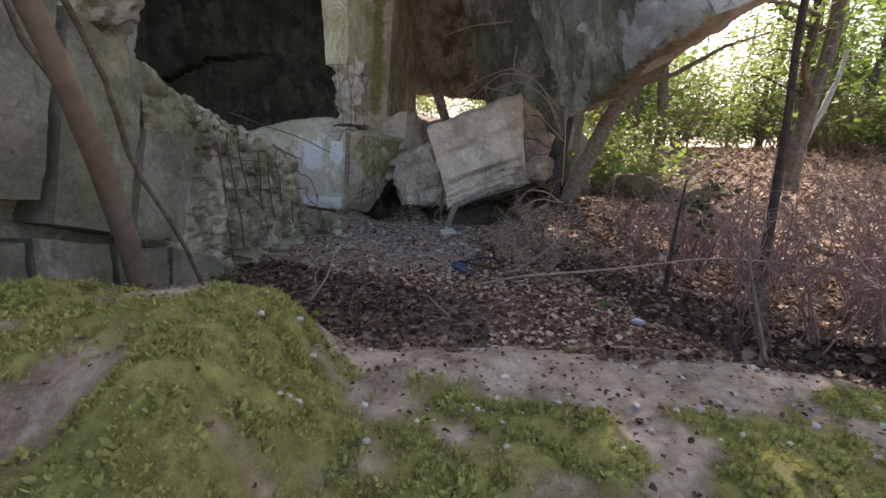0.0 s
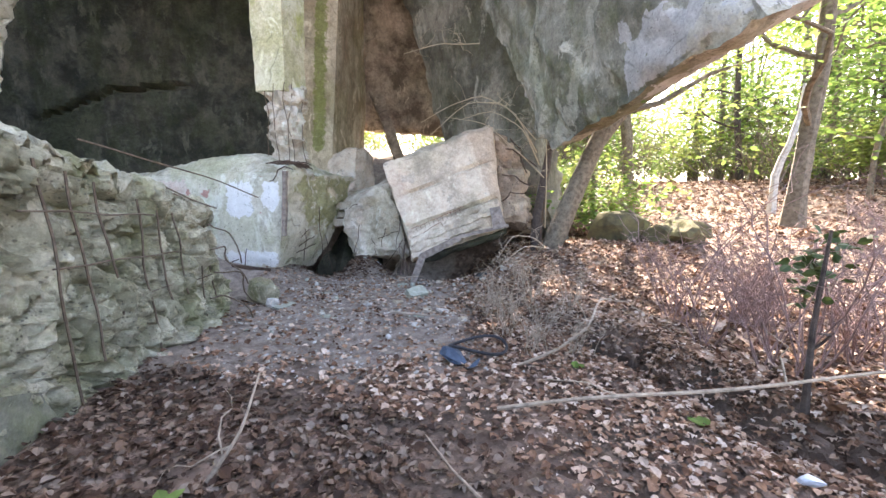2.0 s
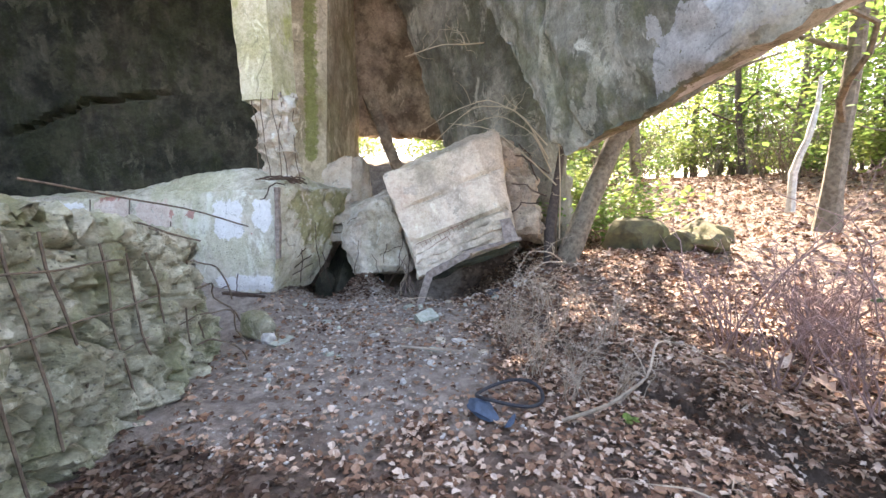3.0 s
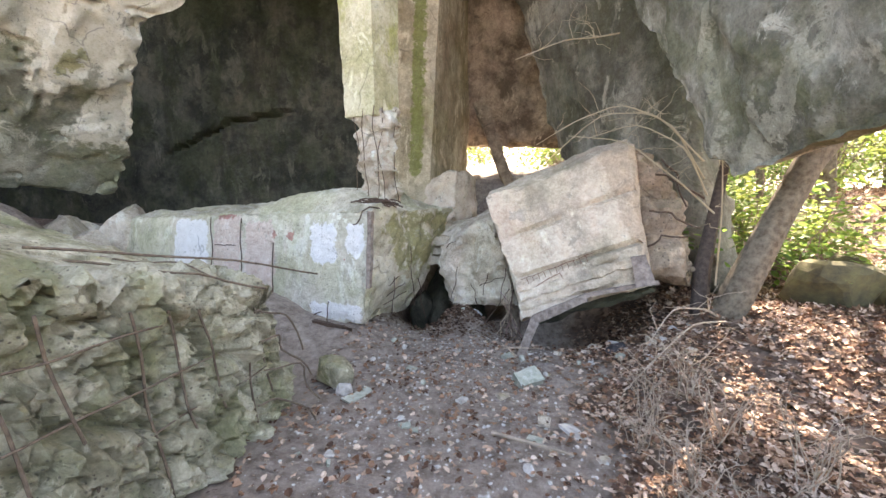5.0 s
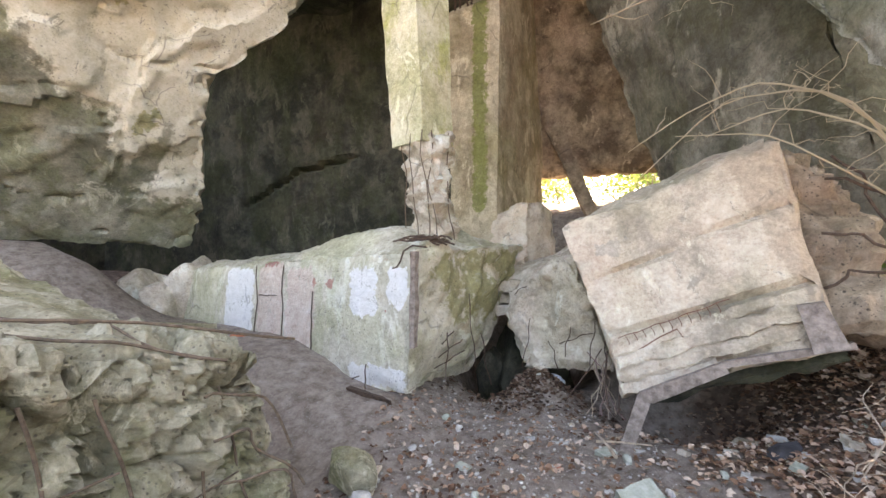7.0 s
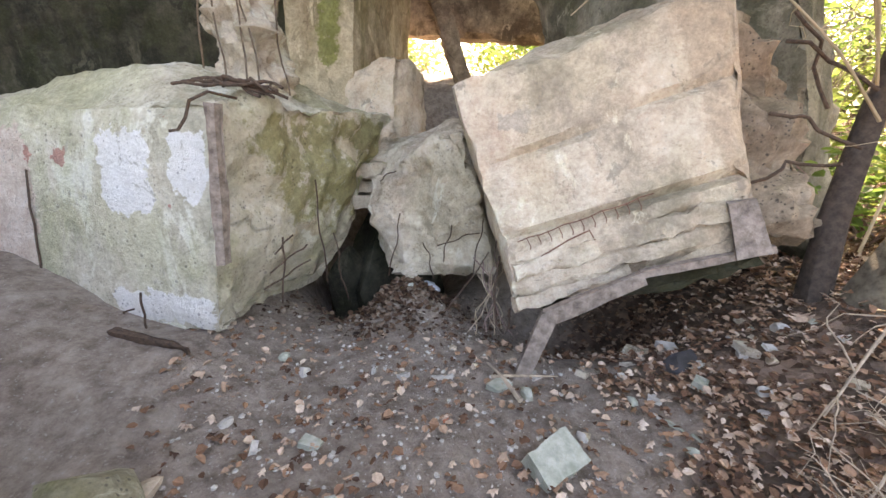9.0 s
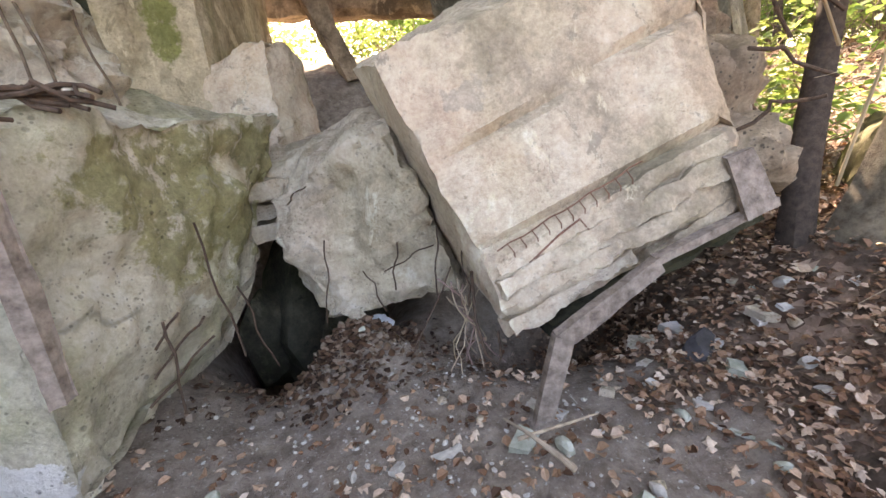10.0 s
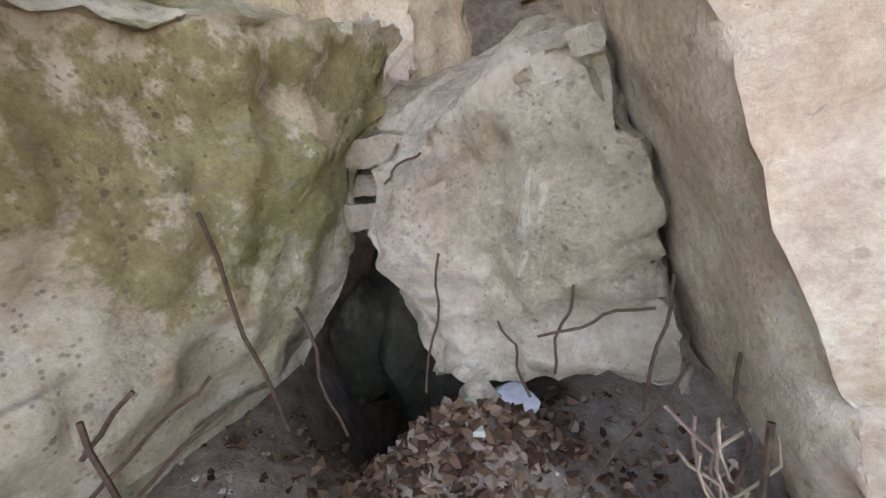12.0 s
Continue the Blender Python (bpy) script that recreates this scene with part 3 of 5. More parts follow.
v, f = hexa([(-7.6, 9.8, 0.6), (-2.02, 8.02, 0.5), (-1.62, 9.9, 0.3), (-6.0, 11.4, 0.5),
             (-7.6, 9.98, 1.9), (-1.96, 8.18, 2.14), (-0.98, 10.15, 2.15), (-6.0, 11.6, 2.2)], 0.055,
            lambda q: 0.075 if q[0] > 0.99 else (0.05 if q[2] > 0.98 or q[0] < 0.01 else 0.010), 0.07, 5, 2.0, crown)
centre_block = thing("concrete_block", v, f, C_BLOCK, shade=True, label="toppled concrete block with white paint patches and red marks", category="concrete block")
PAINT = {"white": ((-2.98, -2.46, 1.3, 1.98), (-2.38, -2.02, 1.42, 1.98), (-5.98, -5.06, 0.85, 1.93), (-2.95, -1.98, 0.5, 0.84)),
         "pink": ((-5.02, -4.3, 0.8, 2.02), (-4.28, -3.6, 0.78, 1.95)),
         "red": ((-2.82, -2.56, 1.97, 2.08), (-2.46, -2.24, 1.93, 2.08), (-2.48, -2.3, 1.68, 1.86), (-2.44, -2.28, 1.32, 1.52), (-2.06, -1.95, 1.32, 1.45), (-1.94, -1.88, 1.5, 1.62), (-2.64, -2.53, 1.29, 1.37), (-5.0, -4.4, 1.88, 2.1), (-3.75, -3.55, 1.6, 1.85), (-3.4, -3.2, 1.55, 1.9))}
flank = centre_block.data.attributes.new("flank", 'FLOAT', 'POINT')
side = smooth(-1.93, -1.75, v[:, 0] + 0.32 * (v[:, 1] - 8.6) * -1) * smooth(2.25, 2.0, v[:, 2])
flank.data.foreach_set("value", np.ascontiguousarray(0.5 * side * smooth(8.15, 8.9, v[:, 1] + 0.35 * (v[:, 2] - 1.2)) * smooth(0.5, 1.1, v[:, 2] + 0.6 * (v[:, 1] - 8.9)), dtype=np.float32))
tan = centre_block.data.attributes.new("tan", 'FLOAT', 'POINT')
bare_patch = np.exp(-((v[:, 1] - 9.6) / 0.28) ** 2 - ((v[:, 2] - 1.75 + 0.5 * (v[:, 1] - 9.6)) / 0.16) ** 2) + np.exp(-((v[:, 1] - 9.0) / 0.35) ** 2 - ((v[:, 2] - 1.05) / 0.2) ** 2)
tan.data.foreach_set("value", np.ascontiguousarray(0.75 * bare_patch * side, dtype=np.float32))
for key, boxes in PAINT.items():
    a = centre_block.data.attributes.new(key, 'FLOAT', 'POINT')
    near_front = smooth(0.16, 0.1, (v[:, 1] - 8.04) + 0.318 * (v[:, 0] + 2.0) - 0.09 * (v[:, 2] - 0.5))
    val = np.zeros(len(v))
    for x0, x1, z0, z1 in boxes:
        inx = smooth(-0.13, 0.16, np.minimum(v[:, 0] - x0, x1 - v[:, 0]))
        inz = smooth(-0.13, 0.16, np.minimum(v[:, 2] - z0, z1 - v[:, 2]))
        val = np.maximum(val, inx * inz)
    a.data.foreach_set("value", np.ascontiguousarray(val * near_front * 0.66, dtype=np.float32))


def ledges(p, uvw):
    """The layered, spalled lower courses and a groove across the face."""
    d = 0.0
    if uvw[1] < 0.05:
        for w0, depth, wide in ((0.63 + 0.06 * uvw[0], 0.055, 0.014), (0.31 + 0.02 * uvw[0], 0.08, 0.017)):
            d -= depth * math.exp(-((uvw[2] - w0) / wide) ** 2)
        d += 0.02 * float(smooth(0.9, 0.97, uvw[2])) - 0.05 * float(smooth(0.93, 0.98, uvw[0] + 0.04 * noise.noise(Vector((0, 0, p[2] * 4)))))
        d += 0.05 * float(smooth(0.28, 0.24, uvw[2])) * noise.noise(Vector((p[0] * 4, p[2] * 9, 0.0)))
        d -= 0.06 * float(smooth(0.12, 0.05, uvw[2]))
    return d


v, f = hexa([(0.14, 8.26, 0.62), (1.66, 7.88, 1.22), (1.85, 9.3, 1.3), (0.25, 9.8, 0.7),
             (-0.4, 8.68, 2.3), (1.56, 8.52, 3.06), (1.7, 9.8, 3.3), (-0.35, 10.0, 2.45)], 0.06,
            lambda q: 0.022 if q[0] < 0.02 else (0.05 if q[2] > 0.98 else 0.012), 0.05, 8, 2.2, ledges)
right_block = thing("concrete_block", v, f, C_PINK, shade=True, label="tilted pinkish concrete block with a groove and layered lower edge", category="concrete block")
ww = (v[:, 2] - 0.62 - 0.395 * (v[:, 0] - 0.14)) / 1.8
uu = (v[:, 0] - 0.14 + 0.54 * ww) / 1.6
front = smooth(0.25, 0.1, v[:, 1] - (8.26 - 0.25 * (v[:, 0] - 0.14) + 0.3 * ww))
for key, val in (("rust", smooth(0.86, 1.0, uu) + 0.5 * np.exp(-((uu - 0.62) / 0.1) ** 2 - ((ww - 0.85) / 0.12) ** 2)), ("grime", front * np.exp(-((uu - 0.24) / 0.12) ** 2 - ((ww - 0.82) / 0.1) ** 2))):
    a = right_block.data.attributes.new(key, 'FLOAT', 'POINT')
    a.data.foreach_set("value", np.ascontiguousarray(0.6 * val, dtype=np.float32))
v, f = hexa([(1.62, 8.05, 1.28), (2.28, 8.05, 1.38), (2.4, 9.3, 1.1), (1.8, 9.35, 1.2),
             (1.5, 8.72, 3.02), (2.12, 8.75, 2.62), (2.2, 9.6, 2.8), (1.65, 9.75, 3.15)], 0.07, 0.14, 0.12, 11, 3.0)
part("broken_end", v, f, C_END, right_block, "crumbled brownish end with rebar stubs", True)

v, f = hexa([(-0.95, 9.3, 0.55), (0.14, 9.05, 0.62), (0.35, 10.3, 0.5), (-1.0, 10.6, 0.4),
             (-1.2, 9.75, 1.5), (-0.34, 9.02, 2.02), (0.15, 10.2, 2.2), (-1.2, 10.6, 1.9)], 0.045, 0.075, 0.12, 14, 2.0)
thing("concrete_chunk", v, f, C_CHUNK, shade=True, label="rough broken concrete boulder wedged between two blocks", category="concrete chunk")

for i, (z0, z1, back) in enumerate(((1.12, 1.26, 0.0), (1.28, 1.42, 0.09), (1.44, 1.62, 0.03))):
    v, f = hexa([(-1.75, 9.95 + back, z0), (-0.7, 9.85 + back, z0 + 0.05), (-0.3, 11.6, z0 + 0.1), (-1.9, 11.6, z0), (-1.75, 9.97 + back, z1), (-0.7, 9.88 + back, z1 + 0.05), (-0.3, 11.6, z1 + 0.1), (-1.9, 11.6, z1)], 0.06, 0.03, 0.05, 160 + i, 3.0)
    thing("concrete_layer", v, f, C_CHUNK, shade=True, label="broken tan concrete layer wedged above a dark hole", category="concrete chunk", group="wedged layers")

v, f = hexa([(-2.05, 11.2, 1.8), (-1.05, 10.85, 1.7), (-0.55, 11.8, 1.7), (-1.9, 12.0, 1.8),
             (-1.9, 11.3, 2.72), (-1.0, 10.92, 2.97), (-0.6, 11.8, 2.75), (-1.8, 12.0, 2.95)], 0.07, 0.05, 0.12, 17, 2.4)
thing("concrete_chunk", v, f, C_PINK, shade=True, label="small pale broken concrete block lying behind", category="concrete chunk")

# Added filler rocks: their near-black colour gives the hole its deep shade.
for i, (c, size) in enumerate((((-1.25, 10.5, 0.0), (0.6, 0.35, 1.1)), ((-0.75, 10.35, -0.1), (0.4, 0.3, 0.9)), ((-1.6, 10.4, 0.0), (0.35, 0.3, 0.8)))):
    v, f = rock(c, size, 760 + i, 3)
    thing("concrete_chunk", v, f, C_DARK, label="near-black filler rock added to keep the hole dark", category="concrete chunk", group="rubble in the hole")

# pillars
v, f = hexa([(-2.66, 9.15, 3.55), (-2.1, 8.92, 3.55), (-1.84, 9.4, 3.5), (-2.4, 9.68, 3.5),
             (-2.95, 9.2, 8.6), (-2.26, 8.95, 8.6), (-1.9, 9.5, 8.6), (-2.55, 9.75, 8.6)], 0.08, 0.006, 0.012, 20, 2.0)
pillar = empty("concrete_pillar", (-2.2, 9.3, 2.05), label="slender mossy concrete pillar with shattered base and bared rebar", category="pillar")
part("shaft", v, f, C_PILLAR, pillar, "", True)
v, f = hexa([(-2.42, 9.2, 2.0), (-1.95, 9.02, 2.0), (-1.84, 9.35, 2.0), (-2.3, 9.55, 2.0),
             (-2.5, 9.18, 3.62), (-2.02, 8.95, 3.72), (-1.82, 9.38, 3.72), (-2.35, 9.62, 3.72)], 0.045, 0.11, 0.06, 22, 3.5)
part("broken_base", v, f, C_CHUNK, pillar, "shattered rough base", True)
for i, (x, y) in enumerate(((-2.46, 9.1), (-2.28, 9.02), (-2.08, 8.92), (-1.98, 9.0), (-1.82, 9.22))):
    v, f = tube(bend((x, y, 2.0), (x - 0.03, y, 3.68), 10, 0, i, 0.06), 0.008, 6)
    part("rebar", v, f, WALLRUST, pillar)

v, f = hexa([(-2.47, 11.2, 1.8), (-1.63, 11.15, 1.8), (-1.08, 14.0, 1.8), (-2.1, 14.2, 1.8),
             (-2.45, 11.2, 6.55), (-1.42, 11.15, 6.62), (-0.78, 14.0, 8.8), (-2.1, 14.2, 8.8)], 0.1, 0.012, 0.02, 25, 1.8)
pier = thing("concrete_wall_pier", v, f, C_PIER, shade=True, label="thick standing concrete pier streaked with green algae", category="pier")
a = pier.data.attributes.new("stripe", 'FLOAT', 'POINT')
band = np.exp(-((v[:, 0] + 1.9 - 0.03 * (v[:, 2] - 3)) / 0.2) ** 2) * smooth(11.6, 11.4, v[:, 1]) * smooth(2.4, 3.0, v[:, 2])
a.data.foreach_set("value", np.ascontiguousarray(0.6 * band, dtype=np.float32))
for i in range(4):
    x = -2.32 + 0.12 * i
    v, f = tube(bend((x, 11.3, 6.45), (x + 0.03, 11.25, 6.85), 4, 0, i, 0.03), 0.022, 6)
    part("rebar", v, f, RUST, pier)

# leaning slabs and walls round the hollow
def crust(p, uvw):
    d = 0.0
    if uvw[1] < 0.05:
        d += 0.10 * noise.fractal(Vector((p[0] * 0.35, p[1] * 0.35, p[2] * 0.35)), 0.9, 2.0, 2)
        flake = noise.noise(Vector((p[0] * 0.9, p[1] * 0.9, p[2] * 0.9 + 3))) + 0.25 * noise.noise(Vector(p * 3.1))
        d -= 0.09 * float(smooth(0.05, 0.08, flake)) + 0.06 * float(smooth(0.28, 0.31, flake)) + 0.05 * float(smooth(-0.3, -0.34, flake))
        d -= 0.1 * math.exp(-abs(noise.noise(Vector(p * 0.55 + Vector((7, 0, 0))))) / 0.012)
    return d


def jagged(p, uvw):
    """The torn far edge, in steps, and a ragged lower edge."""
    u, w = uvw[0], uvw[2]
    edge = float(np.interp(w, (0, 0.16, 0.3, 0.49, 0.53, 0.66, 0.84, 1), (1.05, 1.02, 0.97, 0.92, 0.95, 1.04, 1.02, 1.0)))
    edge += 0.025 * noise.noise(Vector((0.0, 0.0, 2.2 * p[2]))) + 0.015 * noise.noise(Vector((0.0, 0.0, 7 * p[2])))
    return Vector((4.4, 6.5, -0.4)) * (edge - 1) * float(smooth(0.7, 1.0, u)) + Vector((0, 0, 0.06 * float(smooth(0.06, 0.0, w)) * noise.noise(Vector((p[0] * 1.5, p[1] * 1.5, 0)))))


v, f = hexa([(-13.5, 4.4, 2.75), (-9.1, 10.9, 2.35), (-9.6, 11.3, 2.9), (-14.0, 4.8, 3.3),
             (-7.6, 3.0, 8.2), (-3.2, 9.6, 8.6), (-3.7, 10.0, 9.2), (-8.1, 3.4, 8.8)], 0.085, 0.025, 0.07, 30, 0.8, crust, jagged)
slab = thing("leaning_concrete_slab", v, f, C_PALE, shade=True, label="huge leaning concrete slab with pale lime runs and flaked crust", category="concrete slab")
uw = np.linalg.lstsq(np.array(((4.4, 5.9), (6.5, -1.4), (-0.4, 5.45))), (v - np.array((-13.5, 4.4, 2.75))).T, rcond=None)[0]
uu, ww = uw
drip = patch(uu * 14, ww * 2.5, 1.0, 3.0)
lime = smooth(-0.06, 0.06, ww - 0.48 + 0.62 * (uu - 0.58) + 0.12 * drip) * smooth(0.48, 0.58, uu + 0.05 * drip)
lime = np.maximum(lime, smooth(0.1, 0.04, np.abs(uu - 0.95 + 0.03 * drip)) * smooth(0.1, 0.2, ww) * 0.9)
lime = np.maximum(lime, 0.62 * smooth(0.1, 0.35, drip) * smooth(0.5, 0.2, uu) * smooth(0.35, 0.6, ww))
for key, val in (("lime", 0.55 * lime), ("algae", 0.7 * np.exp(-((uu - 0.73 + 0.03 * drip) / 0.02) ** 2) * smooth(0.5, 0.7, ww) + 0.6 * np.exp(-((uu - 0.83) / 0.04) ** 2 - ((ww - 0.38) / 0.06) ** 2))):
    a = slab.data.attributes.new(key, 'FLOAT', 'POINT')
    a.data.foreach_set("value", np.ascontiguousarray(val, dtype=np.float32))


def back_cracks(p, uvw):
    x, z = p[0], p[2]
    line = 3.75 + 0.45 * (x + 8.6) - 0.32 * max(0.0, x + 7.2) + 0.12 * noise.noise(Vector((x * 1.7, 0.0, 3.0)))
    return -0.3 * math.exp(-((z - line) / 0.06) ** 2) * float(smooth(-9.4, -8.4, x)) * float(smooth(-5.2, -6.0, x))


# Back wall; the recess shade comes from its near-black colour.
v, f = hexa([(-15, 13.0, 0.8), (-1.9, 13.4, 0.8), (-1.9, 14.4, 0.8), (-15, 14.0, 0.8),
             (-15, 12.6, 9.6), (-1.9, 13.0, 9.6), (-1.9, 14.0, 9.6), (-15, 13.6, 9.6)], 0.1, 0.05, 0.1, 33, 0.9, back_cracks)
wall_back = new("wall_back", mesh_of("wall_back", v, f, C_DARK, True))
tagged(wall_back, "concrete back wall in near-black recess shade, with a long crack", "wall", kind="structure")

# Added wall, hidden behind the slab, to stop sky leaking in below it.
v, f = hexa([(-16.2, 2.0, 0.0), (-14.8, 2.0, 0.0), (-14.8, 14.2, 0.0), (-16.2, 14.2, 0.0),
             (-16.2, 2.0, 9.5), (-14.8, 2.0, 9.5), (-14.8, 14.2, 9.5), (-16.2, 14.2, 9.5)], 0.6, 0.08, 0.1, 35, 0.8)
sky_blocker_wall = new("sky_blocker_wall", mesh_of("sky_blocker_wall", v, f, C_DARK, True))
tagged(sky_blocker_wall, "added dark wall that blocks the sky gap under the leaning slab", "wall", kind="structure")
# Roof remains, extended past their known part to shut daylight out above.
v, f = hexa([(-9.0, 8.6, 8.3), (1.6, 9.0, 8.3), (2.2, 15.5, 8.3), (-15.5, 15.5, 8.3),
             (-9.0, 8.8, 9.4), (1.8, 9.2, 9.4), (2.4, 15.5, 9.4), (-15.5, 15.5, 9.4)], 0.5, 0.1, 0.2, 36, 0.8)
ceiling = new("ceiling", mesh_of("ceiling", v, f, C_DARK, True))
tagged(ceiling, "remains of the concrete roof, spread wide to keep the hollow dark", "ceiling", kind="structure")

v, f = hexa([(-1.2, 14.2, 3.85), (2.2, 14.0, 3.72), (2.2, 14.7, 3.8), (-1.2, 14.9, 3.95),
             (-1.2, 12.6, 9.0), (1.2, 12.0, 9.0), (1.2, 12.8, 9.0), (-1.2, 13.4, 9.0)], 0.14, 0.06, 0.12, 39, 1.5)
thing("sloping_concrete_slab", v, f, C_BROWN, shade=True, label="sloping rust-brown concrete slab above a gap to daylight", category="concrete slab")
v, f = hexa([(-0.82, 13.3, 4.75), (-0.58, 13.3, 4.85), (-0.58, 13.6, 4.85), (-0.82, 13.6, 4.75),
             (0.0, 13.3, 2.7), (0.24, 13.3, 2.75), (0.24, 13.6, 2.75), (0.0, 13.6, 2.7)], 0.1, 0.02, 0.05, 40)
thing("fallen_beam", v, [tuple(reversed(q)) for q in f], C_BROWN, shade=True, label="slanting concrete beam across the gap", category="beam")

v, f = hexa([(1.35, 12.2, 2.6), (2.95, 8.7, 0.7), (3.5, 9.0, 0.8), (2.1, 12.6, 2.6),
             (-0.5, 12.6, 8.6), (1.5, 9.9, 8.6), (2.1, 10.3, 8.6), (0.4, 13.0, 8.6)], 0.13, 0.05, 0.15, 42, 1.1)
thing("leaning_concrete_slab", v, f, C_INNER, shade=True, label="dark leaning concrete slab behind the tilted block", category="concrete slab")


def peel(p, uvw):
    d = 0.0
    if uvw[1] < 0.05:
        d -= 0.06 * float(smooth(0.1, 0.16, noise.noise(Vector((p[0] * 1.6, p[1] * 1.6, p[2] * 0.9)))))
    return d


v, f = hexa([(2.25, 7.65, 2.45), (2.75, 4.4, 3.2), (3.5, 4.5, 3.5), (2.95, 7.8, 2.75),
             (0.45, 10.7, 8.5), (0.9, 6.6, 8.5), (1.7, 6.7, 8.8), (1.3, 10.8, 8.8)], 0.09, 0.05, 0.12, 45, 1.2, peel)
overhang = thing("overhanging_concrete_slab", v, [tuple(q) for q in f], C_OVER, shade=True, label="massive overhanging concrete slab streaked grey and green", category="concrete slab")
along, rise = (7.65 - v[:, 1]) / 3.25, (v[:, 2] - 2.45 - 0.23 * (7.65 - v[:, 1])) / 6.0
run = patch(v[:, 1] * 1.6 + v[:, 2] * 0.8, v[:, 2] * 0.25, 1.0, 6.0)
for key, val in (("peel", 0.62 * smooth(0.42, 0.5, along + 0.12 * run) * smooth(0.12, 0.09, rise + 0.08 * run) * smooth(0.0, 0.03, rise)), ("lime", 0.5 * smooth(0.1, 0.5, run))):
    a = overhang.data.attributes.new(key, 'FLOAT', 'POINT')
    a.data.foreach_set("value", np.ascontiguousarray(val, dtype=np.float32))

# ---- steel in the ruin ----
def rod(a, b, r=0.012, sag=0.0, wob=0.02, seed=0, mat=None, group="wall rebar", label="bent rusty rebar sticking out of broken concrete"):
    v, f = tube(bend(a, b, 8, sag, seed, wob), r, 6)
    return thing("rebar", v, f, mat or RUST, shade=True, label=label, category="rebar", group=group)


def wall_rod(a, b, r, seed, sag=0.0, wob=0.03):
    v, f = tube(bend(a, b, 10, sag, seed, wob), r, 6)
    part("rebar", v, f, WALLRUST, left_wall)


for i, y in enumerate((3.9, 4.12, 4.35, 4.8, 5.05, 5.3, 5.7, 5.92)):
    top = 1.98 - 0.23 * (y - 4.0) - 0.2
    wall_rod((-2.2, y + 0.12, 0.3 + 0.2 * (i % 3)), (-2.22, y - 0.08, top), 0.008, i, 0.0, 0.02)
for i, (z, y0, y1) in enumerate(((0.85, 4.6, 5.95), (1.18, 3.9, 5.3), (1.52, 3.7, 4.9))):
    wall_rod((-2.22, y0, z), (-2.2, y1, z - 0.05), 0.006, 30 + i, 0.0, 0.02)
for i, (y, z) in enumerate(((5.9, 1.35), (5.95, 1.1), (6.0, 0.85), (5.9, 0.6))):
    wall_rod((-2.1, y - 0.25, z), (-1.95 + 0.05 * i, y + 0.22, z - 0.45), 0.008, 50 + i, 0.16, 0.05)
wall_rod((-2.35, 4.35, 1.98), (-1.66, 5.81, 1.64), 0.007, 61, 0.03, 0.02)
wall_rod((-2.75, 4.75, 1.86), (-2.05, 5.75, 1.52), 0.008, 62, 0.03, 0.05)
wall_rod((-2.9, 5.2, 1.82), (-2.1, 5.65, 1.55), 0.007, 63, 0.04, 0.06)

for i in range(9):
    a = (-2.28 + 0.05 * i, 8.32 + 0.03 * (i % 4), 2.22 + 0.018 * (i % 3))
    b = (-1.72 + 0.02 * i, 8.34 + 0.04 * (i % 3), 2.16 + 0.02 * (i % 4))
    v, f = tube(bend(a, b, 7, 0.04, i, 0.05), 0.011, 6)
    part("rebar", v, f, RUST, centre_block)
hook = [(-1.86, 8.3, 2.14), (-1.94, 8.1, 2.16), (-2.02, 8.03, 2.1), (-2.05, 8.02, 2.0), (-2.09, 8.0, 1.93), (-2.14, 7.99, 1.92)]
v, f = tube(hook, 0.010, 6)
part("rebar", v, f, RUST, centre_block)
v, f = hexa([(-1.99, 8.03, 1.05), (-1.93, 8.05, 1.05), (-1.91, 8.12, 1.05), (-1.98, 8.14, 1.05),
             (-1.98, 8.1, 2.1), (-1.92, 8.12, 2.1), (-1.9, 8.2, 2.1), (-1.97, 8.2, 2.1)], 0.03, 0.004, 0.01, 71)
part("corner_strip", v, f, STEEL, centre_block, "grey corner protection strip")
for i, (a, b) in enumerate((((-1.78, 8.52, 1.0), (-1.66, 8.62, 1.14)), ((-1.82, 8.5, 0.85), (-1.62, 8.85, 1.0)), ((-1.84, 8.4, 0.75), (-1.6, 8.85, 0.86)),
                            ((-1.55, 8.95, 1.55), (-1.5, 9.0, 0.6)), ((-1.74, 8.5, 0.6), (-1.7, 8.5, 1.15)), ((-1.5, 9.3, 1.0), (-1.35, 9.2, 0.35)),
                            ((-4.98, 8.98, 0.8), (-5.0, 9.1, 1.95)), ((-4.3, 8.76, 0.78), (-4.32, 8.9, 1.95)), ((-3.62, 8.54, 0.75), (-3.64, 8.64, 1.6)), ((-4.9, 9.02, 1.5), (-4.4, 8.82, 1.52)),
                            ((-2.6, 8.15, 0.45), (-2.52, 8.05, 0.85)), ((-3.0, 8.3, 0.5), (-2.7, 8.2, 0.66)))):
    v, f = tube(bend(a, b, 6, 0.0, 80 + i, 0.02), 0.008, 6)
    part("rebar", v, f, RUST, centre_block)

# reinforcement laid bare along the tilted block's lower course
def on_face(u, w, out=0.0):
    a, b, c, d = (Vector(q) for q in ((0.14, 8.26, 0.62), (1.66, 7.88, 1.22), (1.56, 8.52, 3.06), (-0.4, 8.68, 2.3)))
    p = (a * (1 - u) + b * u) * (1 - w) + (d * (1 - u) + c * u) * w
    return p + Vector((-0.1, -0.93, 0.35)).normalized() * out


